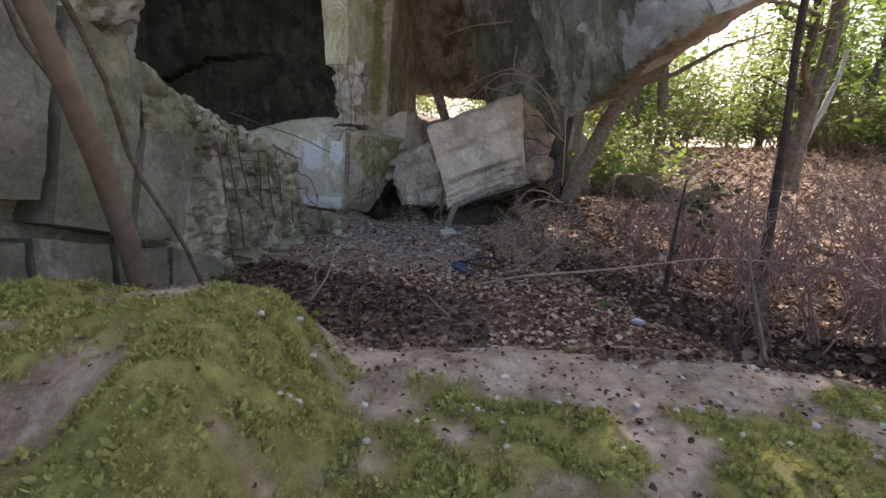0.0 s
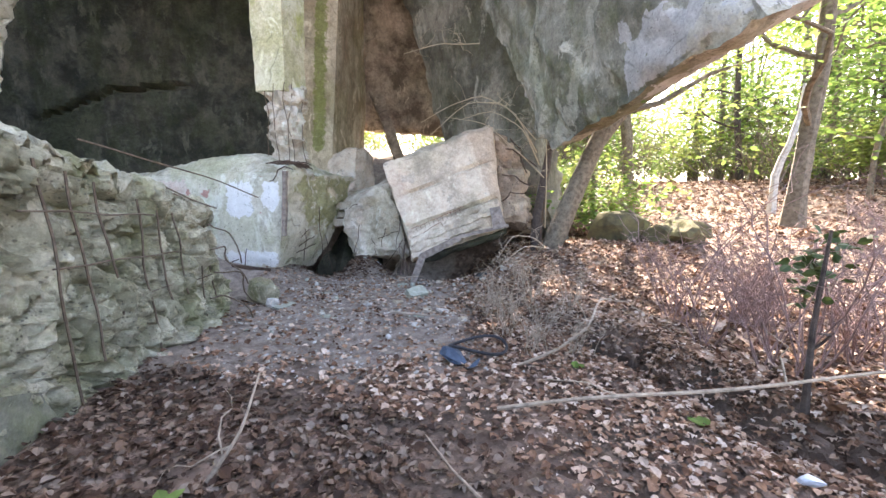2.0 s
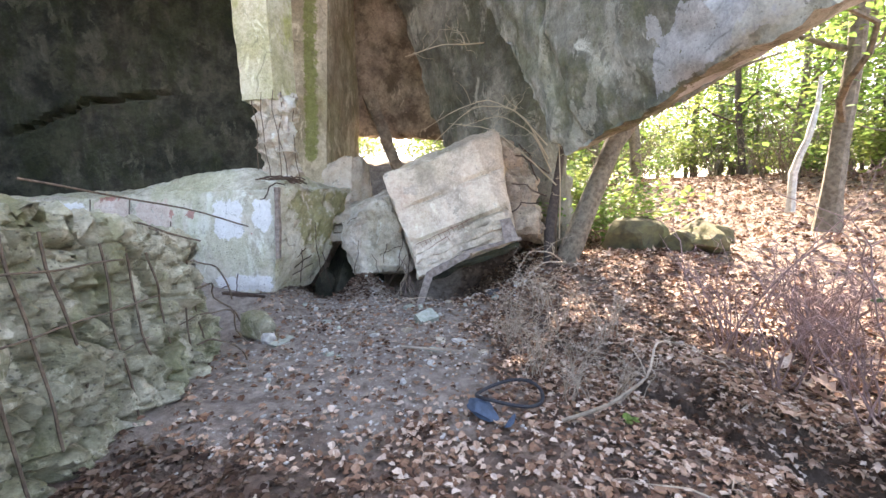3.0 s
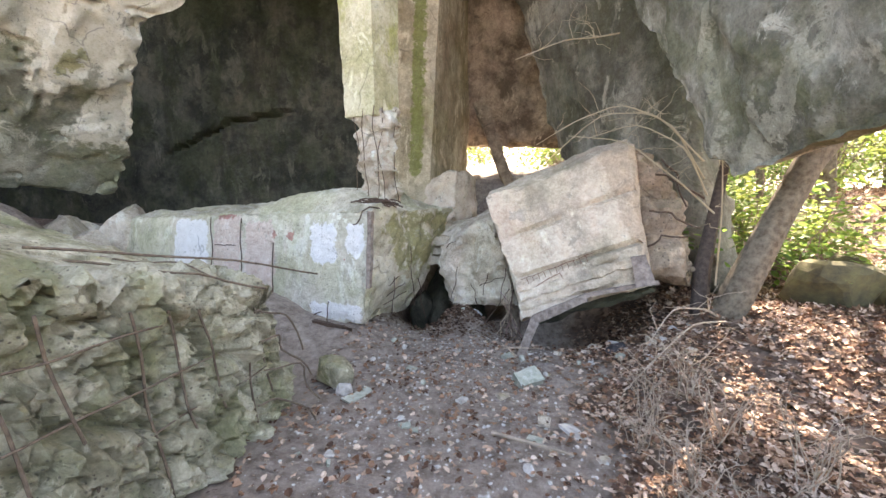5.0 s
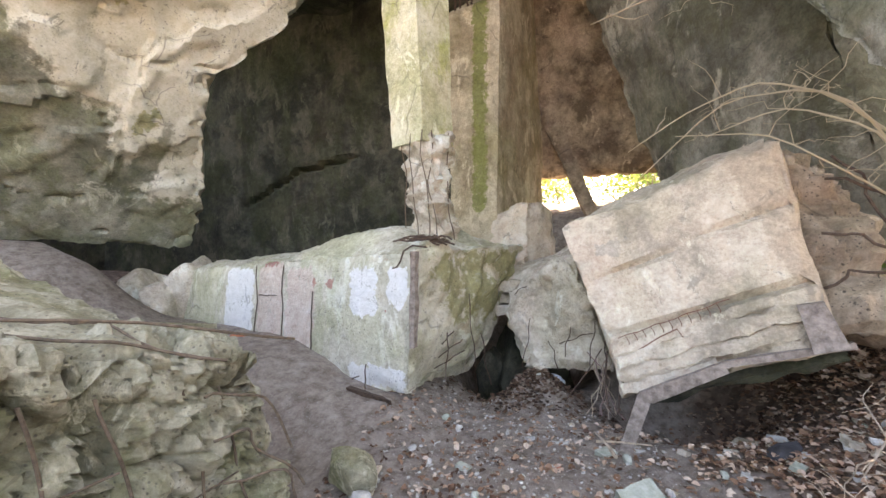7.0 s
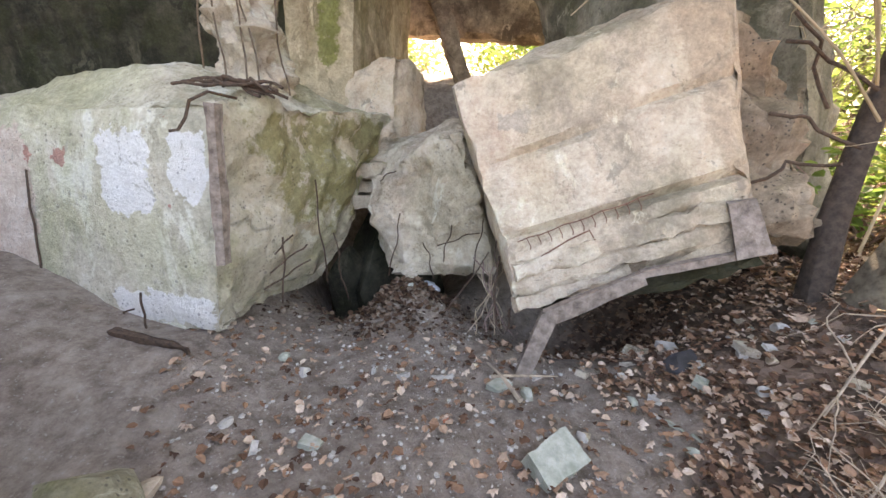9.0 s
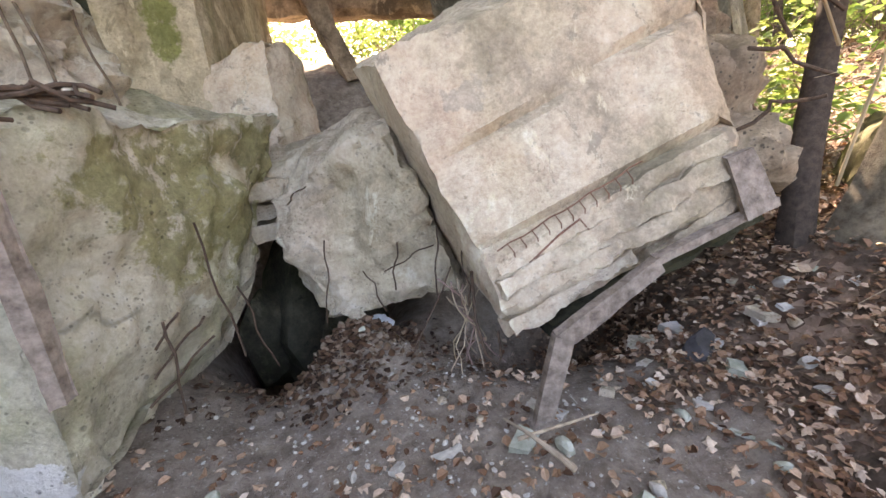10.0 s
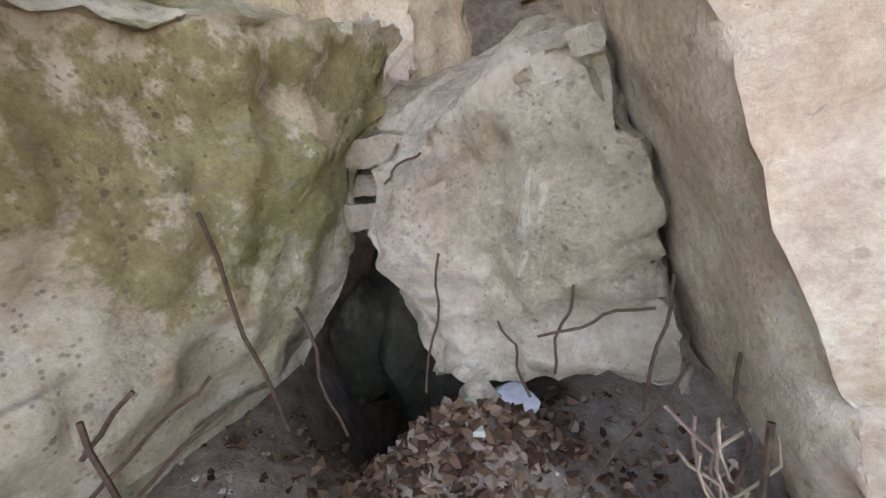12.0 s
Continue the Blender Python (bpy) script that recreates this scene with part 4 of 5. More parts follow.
v, f = tube([on_face(0.08 + 0.05 * i, 0.305 + 0.003 * i + 0.004 * math.sin(2 * i), 0.0) for i in range(12)], 0.005, 6)
part("rebar", v, f, REDRUST, right_block)
for i in range(11):
    u = 0.12 + 0.045 * i
    v, f = tube([on_face(u, 0.31 + 0.0027 * i, 0.004), on_face(u + 0.008, 0.275 + 0.0027 * i, 0.012), on_face(u + 0.006, 0.26 + 0.0027 * i, 0.0)], 0.004, 5)
    part("rebar", v, f, REDRUST, right_block)
v, f = tube([on_face(u, w, 0.012) for u, w in ((0.16, 0.22), (0.28, 0.255), (0.37, 0.27), (0.39, 0.21), (0.41, 0.17))], 0.007, 6)
part("rebar", v, f, REDRUST, right_block)
for i, (u0, u1, w0, w1, out) in enumerate(((0.05, 0.93, 0.22, 0.275, 0.025), (0.03, 0.95, 0.145, 0.215, 0.055), (0.1, 0.97, 0.085, 0.14, 0.035), (0.0, 0.5, 0.02, 0.08, 0.05), (0.55, 0.99, 0.03, 0.08, 0.03))):
    v, f = hexa([on_face(u0, w0, out), on_face(u1, w0 + 0.03, out * 0.8), on_face(u1, w0 + 0.03, -0.15), on_face(u0, w0, -0.15),
                 on_face(u0, w1, out * 0.6), on_face(u1, w1 + 0.03, out * 0.5), on_face(u1, w1 + 0.03, -0.15), on_face(u0, w1, -0.15)], 0.03, 0.03, 0.03, 740 + i, 5.0)
    part("spalled_ledge", v, f, C_PINK, right_block, "flaking layered ledge", True)
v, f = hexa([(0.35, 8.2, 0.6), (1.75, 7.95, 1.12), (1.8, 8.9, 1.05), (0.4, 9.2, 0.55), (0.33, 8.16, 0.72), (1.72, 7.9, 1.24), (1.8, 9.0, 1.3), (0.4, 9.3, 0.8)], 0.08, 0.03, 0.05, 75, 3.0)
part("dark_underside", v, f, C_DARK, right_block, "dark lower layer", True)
for i, (a, b) in enumerate((((1.62, 8.1, 2.15), (2.15, 7.95, 1.95)), ((1.7, 8.2, 2.6), (2.2, 8.0, 2.3)), ((1.65, 8.15, 1.7), (2.0, 7.9, 1.85)), ((1.8, 8.3, 2.8), (2.1, 8.2, 2.2)))):
    v, f = tube(bend(a, b, 6, 0.05, 90 + i, 0.06), 0.012, 6)
    part("rebar", v, f, RUST, right_block)
for i, (a, b) in enumerate((((-0.35, 9.1, 1.15), (-0.42, 9.05, 0.8)), ((-0.1, 9.0, 1.1), (-0.48, 9.08, 0.95)), ((-0.08, 8.95, 1.25), (-0.15, 8.9, 0.75)),
                            ((-0.62, 9.2, 0.95), (-0.5, 9.15, 0.6)), ((-0.02, 8.9, 0.95), (-0.45, 8.8, 0.3)), ((-0.85, 9.35, 1.2), (-0.95, 9.2, 0.6)),
                            ((0.02, 8.75, 1.1), (-0.02, 8.6, 0.75)), ((-0.9, 9.5, 1.6), (-1.05, 9.4, 1.5)))):
    rod(a, b, 0.006, 0.01, 0.02, 100 + i, None, "rebar between the blocks", "rusty rebar hanging between the concrete blocks")
v, f = tube([(0.02, 8.6, 1.0), (-0.02, 8.5, 0.7), (0.0, 8.42, 0.48), (0.06, 8.38, 0.4), (0.1, 8.4, 0.45), (0.11, 8.45, 0.6)], 0.01, 6)
thing("rebar", v, f, RUST, label="rusty rebar loop hanging below the tilted block", category="rebar", group="rebar between the blocks")


strut = empty("bent_steel_strut", (0.11, 7.92, 0.3), label="bent flat steel bar propped under the tilted block", category="steel strut")
v, f = hexa([(0.04, 7.9, 0.28), (0.15, 7.88, 0.28), (0.16, 7.93, 0.28), (0.05, 7.95, 0.28),
             (0.22, 7.94, 0.79), (0.33, 7.92, 0.76), (0.34, 7.98, 0.76), (0.23, 8.0, 0.79)], 0.04, 0.003, 0.006, 76)
part("leg", v, f, STEEL, strut)
v, f = hexa([(0.22, 7.93, 0.80), (0.33, 7.92, 0.72), (0.34, 7.99, 0.72), (0.23, 8.0, 0.80),
             (0.86, 7.9, 1.12), (0.9, 7.89, 1.03), (0.91, 7.96, 1.03), (0.87, 7.97, 1.12)], 0.04, 0.003, 0.006, 77)
part("brace", v, [tuple(reversed(q)) for q in f], STEEL, strut)
v, f = hexa([(0.85, 7.90, 1.06), (1.72, 7.88, 1.27), (1.73, 7.94, 1.27), (0.86, 7.97, 1.06),
             (0.84, 7.90, 1.12), (1.70, 7.88, 1.32), (1.71, 7.94, 1.32), (0.85, 7.97, 1.12)], 0.05, 0.003, 0.006, 78)
part("rail", v, f, STEEL, strut)

v, f = hexa([(1.44, 7.86, 1.22), (1.66, 7.84, 1.28), (1.68, 7.90, 1.28), (1.46, 7.92, 1.22),
             (1.38, 7.98, 1.58), (1.56, 7.96, 1.62), (1.58, 8.02, 1.62), (1.40, 8.04, 1.58)], 0.04, 0.006, 0.012, 79)
part("gusset", v, f, STEEL, strut, "bent brown gusset plate")

# ---- rubble ----
def lay(x, y, size, seed, mat, name="stone", sink=0.3, sub=2, **tags):
    v, f = rock((x, y, ground_z(x, y) + size[2] * (1 - 2 * sink) * 0.7), size, seed, sub)
    return thing(name, v, f, mat, **tags)


def slabbit(x, y, sx, sy, sz, turn, mat, seed, name="concrete_fragment", tilt=0.1, **tags):
    """A flat angular shard lying on the soil."""
    r = random.Random(seed)
    m = Matrix.Translation((x, y, ground_z(x, y) - 0.01)) @ Euler((tilt, r.uniform(-0.1, 0.1), turn)).to_matrix().to_4x4()
    k = [r.uniform(0.6, 1.0) for _ in range(8)]
    c = [m @ Vector(q) for q in ((-sx * k[0], -sy * k[1], 0), (sx * k[2], -sy * k[3], 0), (sx * k[4], sy * k[5], 0), (-sx * k[6], sy * k[7], 0),
                                 (-sx * k[0], -sy * k[1], sz), (sx * k[2], -sy * k[3], sz), (sx * k[4] * 0.9, sy * k[5], sz), (-sx * k[6], sy * k[7] * 0.9, sz))]
    v, f = hexa(c, 0.03, 0.006, 0.02, seed, 6.0)
    return thing(name, v, f, mat, **tags)


FRAG = dict(label="pale flat concrete shard lying on the soil", category="concrete fragment", group="concrete fragments")
slabbit(0.13, 7.2, 0.19, 0.13, 0.12, 0.5, GREENSTONE, 1, tilt=0.45, label="large pale greenish concrete shard on the soil", category="concrete fragment")
for i, (x, y, a, b, c) in enumerate(((-0.45, 7.95, 0.13, 0.06, 0.03), (-0.05, 7.85, 0.1, 0.08, 0.05), (0.2, 6.4, 0.16, 0.08, 0.03), (0.42, 6.15, 0.17, 0.07, 0.03), (0.08, 6.0, 0.1, 0.06, 0.03),
                                     (-0.15, 6.75, 0.09, 0.06, 0.04), (-0.55, 6.6, 0.08, 0.05, 0.04), (-0.75, 9.05, 0.13, 0.05, 0.03), (1.1, 8.25, 0.12, 0.1, 0.06), (1.35, 8.2, 0.1, 0.08, 0.06),
                                     (1.25, 7.7, 0.09, 0.07, 0.06), (1.65, 7.85, 0.1, 0.07, 0.06), (0.15, 8.0, 0.15, 0.05, 0.04), (-1.2, 7.3, 0.09, 0.06, 0.04), (0.95, 8.05, 0.08, 0.05, 0.04))):
    slabbit(x, y, a, b, c, 0.7 * i, (STONE, GREENSTONE, C_CHUNK)[i % 3], 200 + i, **FRAG)
for i, (x, y, s) in enumerate(((-1.44, 8.0, 0.06), (-1.62, 8.12, 0.05), (-0.95, 8.0, 0.035), (-0.35, 8.35, 0.04), (0.35, 7.35, 0.05), (0.75, 7.6, 0.05), (1.5, 7.5, 0.06), (1.7, 7.7, 0.05),
                               (-1.1, 6.2, 0.06), (-0.9, 5.7, 0.05), (-1.75, 6.6, 0.13), (-1.85, 6.95, 0.09), (-0.3, 5.3, 0.05), (-1.0, 6.9, 0.05), (0.0, 5.6, 0.06), (-0.6, 5.9, 0.04),
                               (-1.5, 5.6, 0.05), (0.9, 7.2, 0.04), (1.9, 7.9, 0.07), (-0.2, 8.1, 0.03), (-1.7, 7.4, 0.05), (0.1, 7.7, 0.06))):
    lay(x, y, (s, s * 0.8, s * 0.7), 300 + i, (STONE, GREENSTONE, STONE, C_PINK)[i % 4], label="small pale chip of concrete on the soil", category="stone", group="rubble stones")
lay(-1.95, 6.75, (0.3, 0.2, 0.24), 41, C_WALL, "concrete_chunk", 0.2, 3, label="broken concrete lump at the foot of the wall", category="concrete chunk")
lay(-0.58, 9.28, (0.17, 0.10, 0.11), 42, PAPER, "crumpled_bag", 0.1, 3, label="crumpled white plastic bag stuffed under the boulder", category="plastic bag")
lay(-0.72, 9.22, (0.13, 0.1, 0.12), 43, C_CHUNK, "stone", 0.2, 3, label="yellowish stone beside the crumpled bag", category="stone")
slabbit(-0.44, 7.5, 0.045, 0.03, 0.03, 0.4, BRICK, 44, "brick_fragment", label="red brick fragment on the dark soil", category="brick")
for i in range(12):
    r = random.Random(900 + i)
    x, y = -7.9 - 1.6 * r.random(), 9.7 + 1.2 * r.random()
    lay(x, y, (0.25 + 0.25 * r.random(), 0.22, 0.22 + 0.15 * r.random()), 500 + i, C_CHUNK, "concrete_chunk", 0.1, 2, label="rough rubble lump at the end of the block", category="concrete chunk", group="rubble heap")
lay(-4.0, 5.0, (0.4, 0.2, 0.2), 46, C_PINK, "concrete_chunk", 0.0, 2, label="pinkish concrete lump on top of the wall", category="concrete chunk").location.z = 2.0

r = random.Random(64)
for i in range(20):
    x, y = r.uniform(0.75, 2.1), r.uniform(7.3, 8.25)
    slabbit(x, y, r.uniform(0.03, 0.07), r.uniform(0.025, 0.05), r.uniform(0.02, 0.05), 6.28 * r.random(), (STONE, GREENSTONE, C_CHUNK, STONE)[i % 4], 660 + i, tilt=r.uniform(0.0, 0.5), **FRAG)
for i in range(14):
    x, y = r.uniform(-1.9, 0.6), r.uniform(5.4, 8.2)
    slabbit(x, y, r.uniform(0.03, 0.07), r.uniform(0.02, 0.05), r.uniform(0.02, 0.05), 6.28 * r.random(), (STONE, C_CHUNK, GREENSTONE)[i % 3], 700 + i, tilt=r.uniform(0.0, 0.4), **FRAG)
for i, (x, y, sx, sz) in enumerate(((-8.5, 9.9, 0.6, 0.62), (-7.85, 9.6, 0.42, 0.5), (-7.6, 9.95, 0.5, 0.75), (-8.9, 10.4, 0.6, 0.7), (-8.1, 10.5, 0.6, 0.8))):
    lay(x, y, (sx, 0.8 * sx, sz), 720 + i, C_CHUNK, "concrete_chunk", 0.12, 3, label="rough rubble lump at the end of the block", category="concrete chunk", group="rubble heap")
slabbit(-2.42, 7.93, 0.36, 0.04, 0.06, -0.25, RUST, 731, "steel_plate", 0.1, label="rusty brown steel strip at the block's foot", category="steel strip")
slabbit(-4.9, 8.62, 0.11, 0.06, 0.05, 0.4, BRICK, 732, "brick_fragment", 0.2, label="red brick fragment on grey dust", category="brick")
slabbit(-1.6, 6.55, 0.2, 0.1, 0.05, 1.1, GREENSTONE, 733, tilt=0.2, **FRAG)
lay(1.28, 7.95, (0.16, 0.10, 0.08), 734, CLOTH, "plastic_sheet", 0.2, 3, label="crumpled dark plastic sheet among rubble", category="plastic")

# gravel and dust chips, past counting
r = np.random.default_rng(7)
gv, gf = [], []
shape = [rock((0, 0, 0), (1, 0.8, 0.6), 600 + i, 0) for i in range(5)]
for i in range(4200):
    x, y = r.normal(-0.7, 1.0), r.uniform(4.3, 9.0)
    if i % 7 == 0:
        x, y = r.uniform(-0.7, 2.0), r.uniform(0.9, 2.3)
    elif not (-2.0 < x < 1.9) or (x > 0.6 and r.random() > 0.35):
        continue
    s = 0.004 + 0.024 * r.random() ** 4
    z = float(height(x, y)) + bumps(x, y)
    ca, sa = math.cos(i), math.sin(i)
    v, f = shape[i % 5]
    k = len(gv)
    gv += [(x + s * (p[0] * ca - p[1] * sa), y + s * (p[0] * sa + p[1] * ca), z + s * (p[2] + 0.2)) for p in v]
    gf += [tuple(q + k for q in t) for t in f]
gravel = new("gravel", mesh_of("gravel", gv, gf, STONE))
tagged(gravel, "pale gravel and concrete chips scattered on grey dust", "gravel", kind="stuff")

# ---- fallen leaves ----
def scatter(n, density, seed, x0, x1, y0, y1, lo, hi, lobes):
    r = np.random.default_rng(seed)
    x, y = r.uniform(x0, x1, n), r.uniform(y0, y1, n)
    keep = r.random(n) < density(x, y)
    x, y = x[keep], y[keep]
    m = len(x)
    z = height(x, y) + np.array([bumps(a, b) for a, b in zip(x, y)]) + r.uniform(0.004, 0.035, m)
    a = r.uniform(0, 6.283, m)
    along = np.stack([np.cos(a), np.sin(a), r.normal(0, 0.28, m)], 1)
    up = np.stack([r.normal(0, 0.33, m), r.normal(0, 0.33, m), np.ones(m)], 1)
    L = r.uniform(lo, hi, m)
    return blades(np.stack([x, y, z], 1), along, up, L, L * r.uniform(0.55, 0.95, m), 0.3 * r.choice([-1, 1]), lobes)


def leafy(x, y):
    moss, sand, grey = masks(x, y)
    edge = 2.15 - 0.23 * (y - 2.6)
    d = 1.0 - 0.8 * grey - 0.85 * moss - 0.6 * sand
    d *= 1 - 0.3 * smooth(0.09, 0.0, np.abs(x - edge + 0.06)) * smooth(5.4, 4.8, y)
    d = np.maximum(d, 0.9 * np.exp(-((x + 0.85) / 0.4) ** 2 - ((y - 9.15) / 0.35) ** 2))
    d *= (1 - 0.6 * np.exp(-((x - 0.25) / 0.45) ** 2) * smooth(5.0, 4.0, y)) * smooth(-0.75, 0.15, patch(x, y, 1.6, 14.0) + 0.15)
    d *= 1 - 0.9 * smooth(-2.15, -2.25, x)
    return np.clip(d, 0.02, 1)


fallen = []
v, f = scatter(19000, leafy, 11, -2.2, 4.6, 1.6, 9.6, 0.04, 0.088, True)
fallen.append((v, f))
v, f = scatter(26000, leafy, 12, -2.2, 4.6, 1.6, 9.6, 0.025, 0.07, False)
fallen.append((v, f))
v, f = scatter(16000, lambda x, y: 0.9 * smooth(1.8, 2.6, x + 0 * y), 13, 1.5, 15, 3.0, 20, 0.08, 0.16, True)
fallen.append((v, f))
v, f = scatter(11000, lambda x, y: np.exp(-((x + 0.85) / 0.36) ** 2 - ((y - 9.1) / 0.32) ** 2), 14, -1.7, 0.0, 8.4, 9.9, 0.035, 0.08, False)
fallen.append((v, f))
v, f = scatter(26000, lambda x, y: 0.9 * np.exp(-((x - 2.2 + 0.23 * (y - 2.6)) / 0.3) ** 2), 16, 1.1, 3.2, 1.6, 6.0, 0.035, 0.08, True)
fallen.append((v, f))
v, f = scatter(9000, lambda x, y: 0.6 - 0.58 * masks(x, y)[0], 15, -2.2, 2.6, 0.6, 4.0, 0.008, 0.03, False)
fallen.append((v, f))
leaf_v = np.concatenate([np.asarray(q[0]) for q in fallen])
leaf_f, k = [], 0
for q in fallen:
    leaf_f += [tuple(i + k for i in t) for t in q[1]]
    k += len(q[0])
first = np.array([t[0] for t in leaf_f])
# Leaves below the wall, near the hole and on the ledge are toned darker.
darker = (leaf_v[first, 1] + 0.55 * leaf_v[first, 0] < 3.6) & (leaf_v[first, 0] < 0.4) & (leaf_v[first, 1] > 2.2) | (leaf_v[first, 1] > 8.5) & (leaf_v[first, 0] < 0.2) | (leaf_v[first, 1] < 2.2)
for name, mat, keep, text in (("leaf_litter", LITTER, ~darker, "dry brown fallen oak and maple leaves covering the ground"), ("dark_leaf_litter", DARK_LITTER, darker, "dark brown leaves below the wall, near the hole and on the ledge")):
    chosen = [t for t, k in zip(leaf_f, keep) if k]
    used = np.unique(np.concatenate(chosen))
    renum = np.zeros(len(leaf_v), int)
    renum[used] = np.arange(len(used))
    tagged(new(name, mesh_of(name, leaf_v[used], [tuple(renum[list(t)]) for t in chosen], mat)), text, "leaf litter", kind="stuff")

# moss pile on the ledge
r = np.random.default_rng(21)
n = 130000
x, y = r.uniform(-2.0, 2.2, n), r.uniform(0.35, 2.0, n)
moss = masks(x, y)[0]
keep = r.random(n) < moss
x, y = x[keep], y[keep]
m = len(x)
lump = patch(x, y, 9.0, 3.0)
z = height(x, y) + np.array([bumps(a, b) for a, b in zip(x, y)])
L = (0.009 + 0.014 * r.random(m)) * np.clip(0.9 + 1.6 * lump, 0.3, 2.2)
v, f = blades(np.stack([x, y, z - 0.004], 1), np.stack([r.normal(0, 0.7, m), r.normal(0, 0.7, m), np.ones(m)], 1), np.stack([r.normal(0, 1, m), r.normal(0, 1, m), r.normal(0, 0.3, m)], 1), L, 0.5 * L, 0.2)
moss_pile = new("moss", mesh_of("moss", v, f, MOSS))
tagged(moss_pile, "bright green and olive moss cushions on the ledge", "moss", kind="stuff")


# ---- trees and shrubs ----
def limbs(base, top, radius, seed, count=6, spread=1.6, wob=0.15, first=0.35):
    """A trunk path and its limbs, as tubes, with the limb tips."""
    r = random.Random(seed)
    trunk = bend(base, top, 14, 0.0, seed, wob)
    n = len(trunk)
    out, tips = [tube(trunk, [radius * (1.25 if i == 0 else 1 - 0.65 * i / n) for i in range(n)], 9, 0.35)], []
    for i in range(count):
        t = first + (1 - first) * (i + r.random()) / count
        p = trunk[min(n - 1, int(t * (n - 1)))]
        a = r.uniform(0, 6.28)
        l = spread * r.uniform(0.6, 1.2) * (1.25 - 0.6 * t)
        e = p + Vector((math.cos(a) * l, math.sin(a) * l, l * r.uniform(0.1, 0.7)))
        path = bend(p, e, 7, 0.1 * l, seed * 31 + i, 0.08 * l)
        out.append(tube(path, [radius * 0.42 * (1 - t * 0.5) * (1 - 0.8 * q / 8) for q in range(8)], 6, 0.2))
        tips += [path[3], path[5], path[7]]
        for s in range(2):
            q = path[3 + 2 * s]
            e2 = q + Vector((r.uniform(-1, 1), r.uniform(-1, 1), r.uniform(-0.2, 0.7))) * l * 0.5
            out.append(tube(bend(q, e2, 4, 0.03, seed + i * 7 + s, 0.05 * l), [radius * 0.13 * (1 - 0.15 * w) for w in range(5)], 5))
            tips.append(e2)
    return out, tips


def crown_of(tips, n, spread, lo, hi, seed, droop=0.2):
    r = np.random.default_rng(seed)
    tips = np.array([tuple(t) for t in tips])
    at = tips[r.integers(0, len(tips), n)] + r.normal(0, spread, (n, 3)) * np.array([1, 1, 0.55])
    a = r.uniform(0, 6.283, n)
    along = np.stack([np.cos(a), np.sin(a), r.normal(-droop, 0.35, n)], 1)
    up = np.stack([r.normal(0, 0.45, n), r.normal(0, 0.45, n), np.ones(n)], 1)
    L = r.uniform(lo, hi, n)
    return blades(at, along, up, L, 0.6 * L, 0.15)


def tree(base, top, radius, seed, leaves, mat, bark=None, size=(0.07, 0.13), spread=0.35, count=7, reach=1.6, label="slender forest tree with fresh green leaves", wob=0.15, first=0.35, group="forest trees"):
    t = empty("tree", base, label=label, category="tree", group=group)
    wood, tips = limbs(base, top, radius, seed, count, reach, wob, first)
    trunk = part("trunk", *wood[0], bark or BARK, t, shade=True)
    for w in wood[1:]:
        part("branch", *w, bark or BARK, t, shade=True)
    if leaves:
        v, f = crown_of(tips, leaves, spread, size[0], size[1], seed)
        tagged(part("crown", v, f, mat, t), kind="stuff")
    return t


# the two leaning trunks beside the overhang
t = empty("leaning_tree", (2.5, 7.8, 0.85), label="leaning forked tree growing from under the concrete slab", category="tree")
v, f = tube([(2.42, 7.9, 0.7), (2.55, 7.8, 1.2), (2.85, 7.8, 2.0), (3.15, 7.8, 2.7), (3.6, 7.85, 3.3), (4.4, 7.9, 4.0), (5.2, 8.0, 5.0)], [0.2, 0.165, 0.15, 0.14, 0.12, 0.1, 0.06], 12, 0.3)
part("trunk", v, f, BARK, t, shade=True)
v, f = tube([(3.05, 7.8, 2.55), (3.3, 7.7, 3.3), (3.55, 7.6, 4.2), (3.9, 7.5, 5.4)], [0.1, 0.085, 0.07, 0.05], 9, 0.3)
part("branch", v, f, BARK, t, shade=True)
v, f = tube([(3.5, 7.85, 3.2), (4.1, 7.6, 3.35), (4.8, 7.4, 3.8), (5.4, 7.2, 4.0)], [0.06, 0.05, 0.035, 0.015], 7, 0.3)
part("branch", v, f, BARK, t, shade=True)
v, f = crown_of([Vector((5.2, 8.0, 5.0)), Vector((3.9, 7.5, 5.4)), Vector((5.4, 7.2, 4.0)), Vector((4.6, 7.8, 4.6))], 700, 0.6, 0.07, 0.12, 5)
part("crown", v, f, LEAF_B, t)
t = empty("thin_tree", (2.35, 8.15, 0.85), label="thin crooked dark trunk beside the tilted block", category="tree")
v, f = tube([(2.3, 8.1, 0.7), (2.3, 8.15, 1.4), (2.42, 8.2, 2.1), (2.55, 8.25, 2.9), (2.7, 8.3, 3.8)], [0.11, 0.085, 0.075, 0.06, 0.05], 9, 0.4)
part("trunk", v, f, BARK_DARK, t, shade=True)

# saplings close to the path
t = empty("sapling", (-1.95, 2.4, 0.35), label="smooth brown sapling stem leaning over the ledge", category="sapling")
v, f = tube([(-1.98, 2.45, 0.3), (-1.96, 2.3, 0.9), (-1.88, 2.05, 1.45), (-1.83, 1.8, 1.95), (-1.8, 1.5, 2.5), (-1.85, 1.1, 3.3)], [0.065, 0.06, 0.058, 0.052, 0.045, 0.035], 10, 0.15)
part("stem", v, f, plain("sapling_bark", (0.19, 0.145, 0.105), 0.8, 0.25, 9, None, 0.3), t, shade=True)
v, f = tube([(-1.86, 1.95, 1.7), (-2.0, 1.85, 2.0), (-2.05, 1.8, 2.3)], [0.02, 0.016, 0.01], 6)
part("twig", v, f, BARK, t, shade=True)
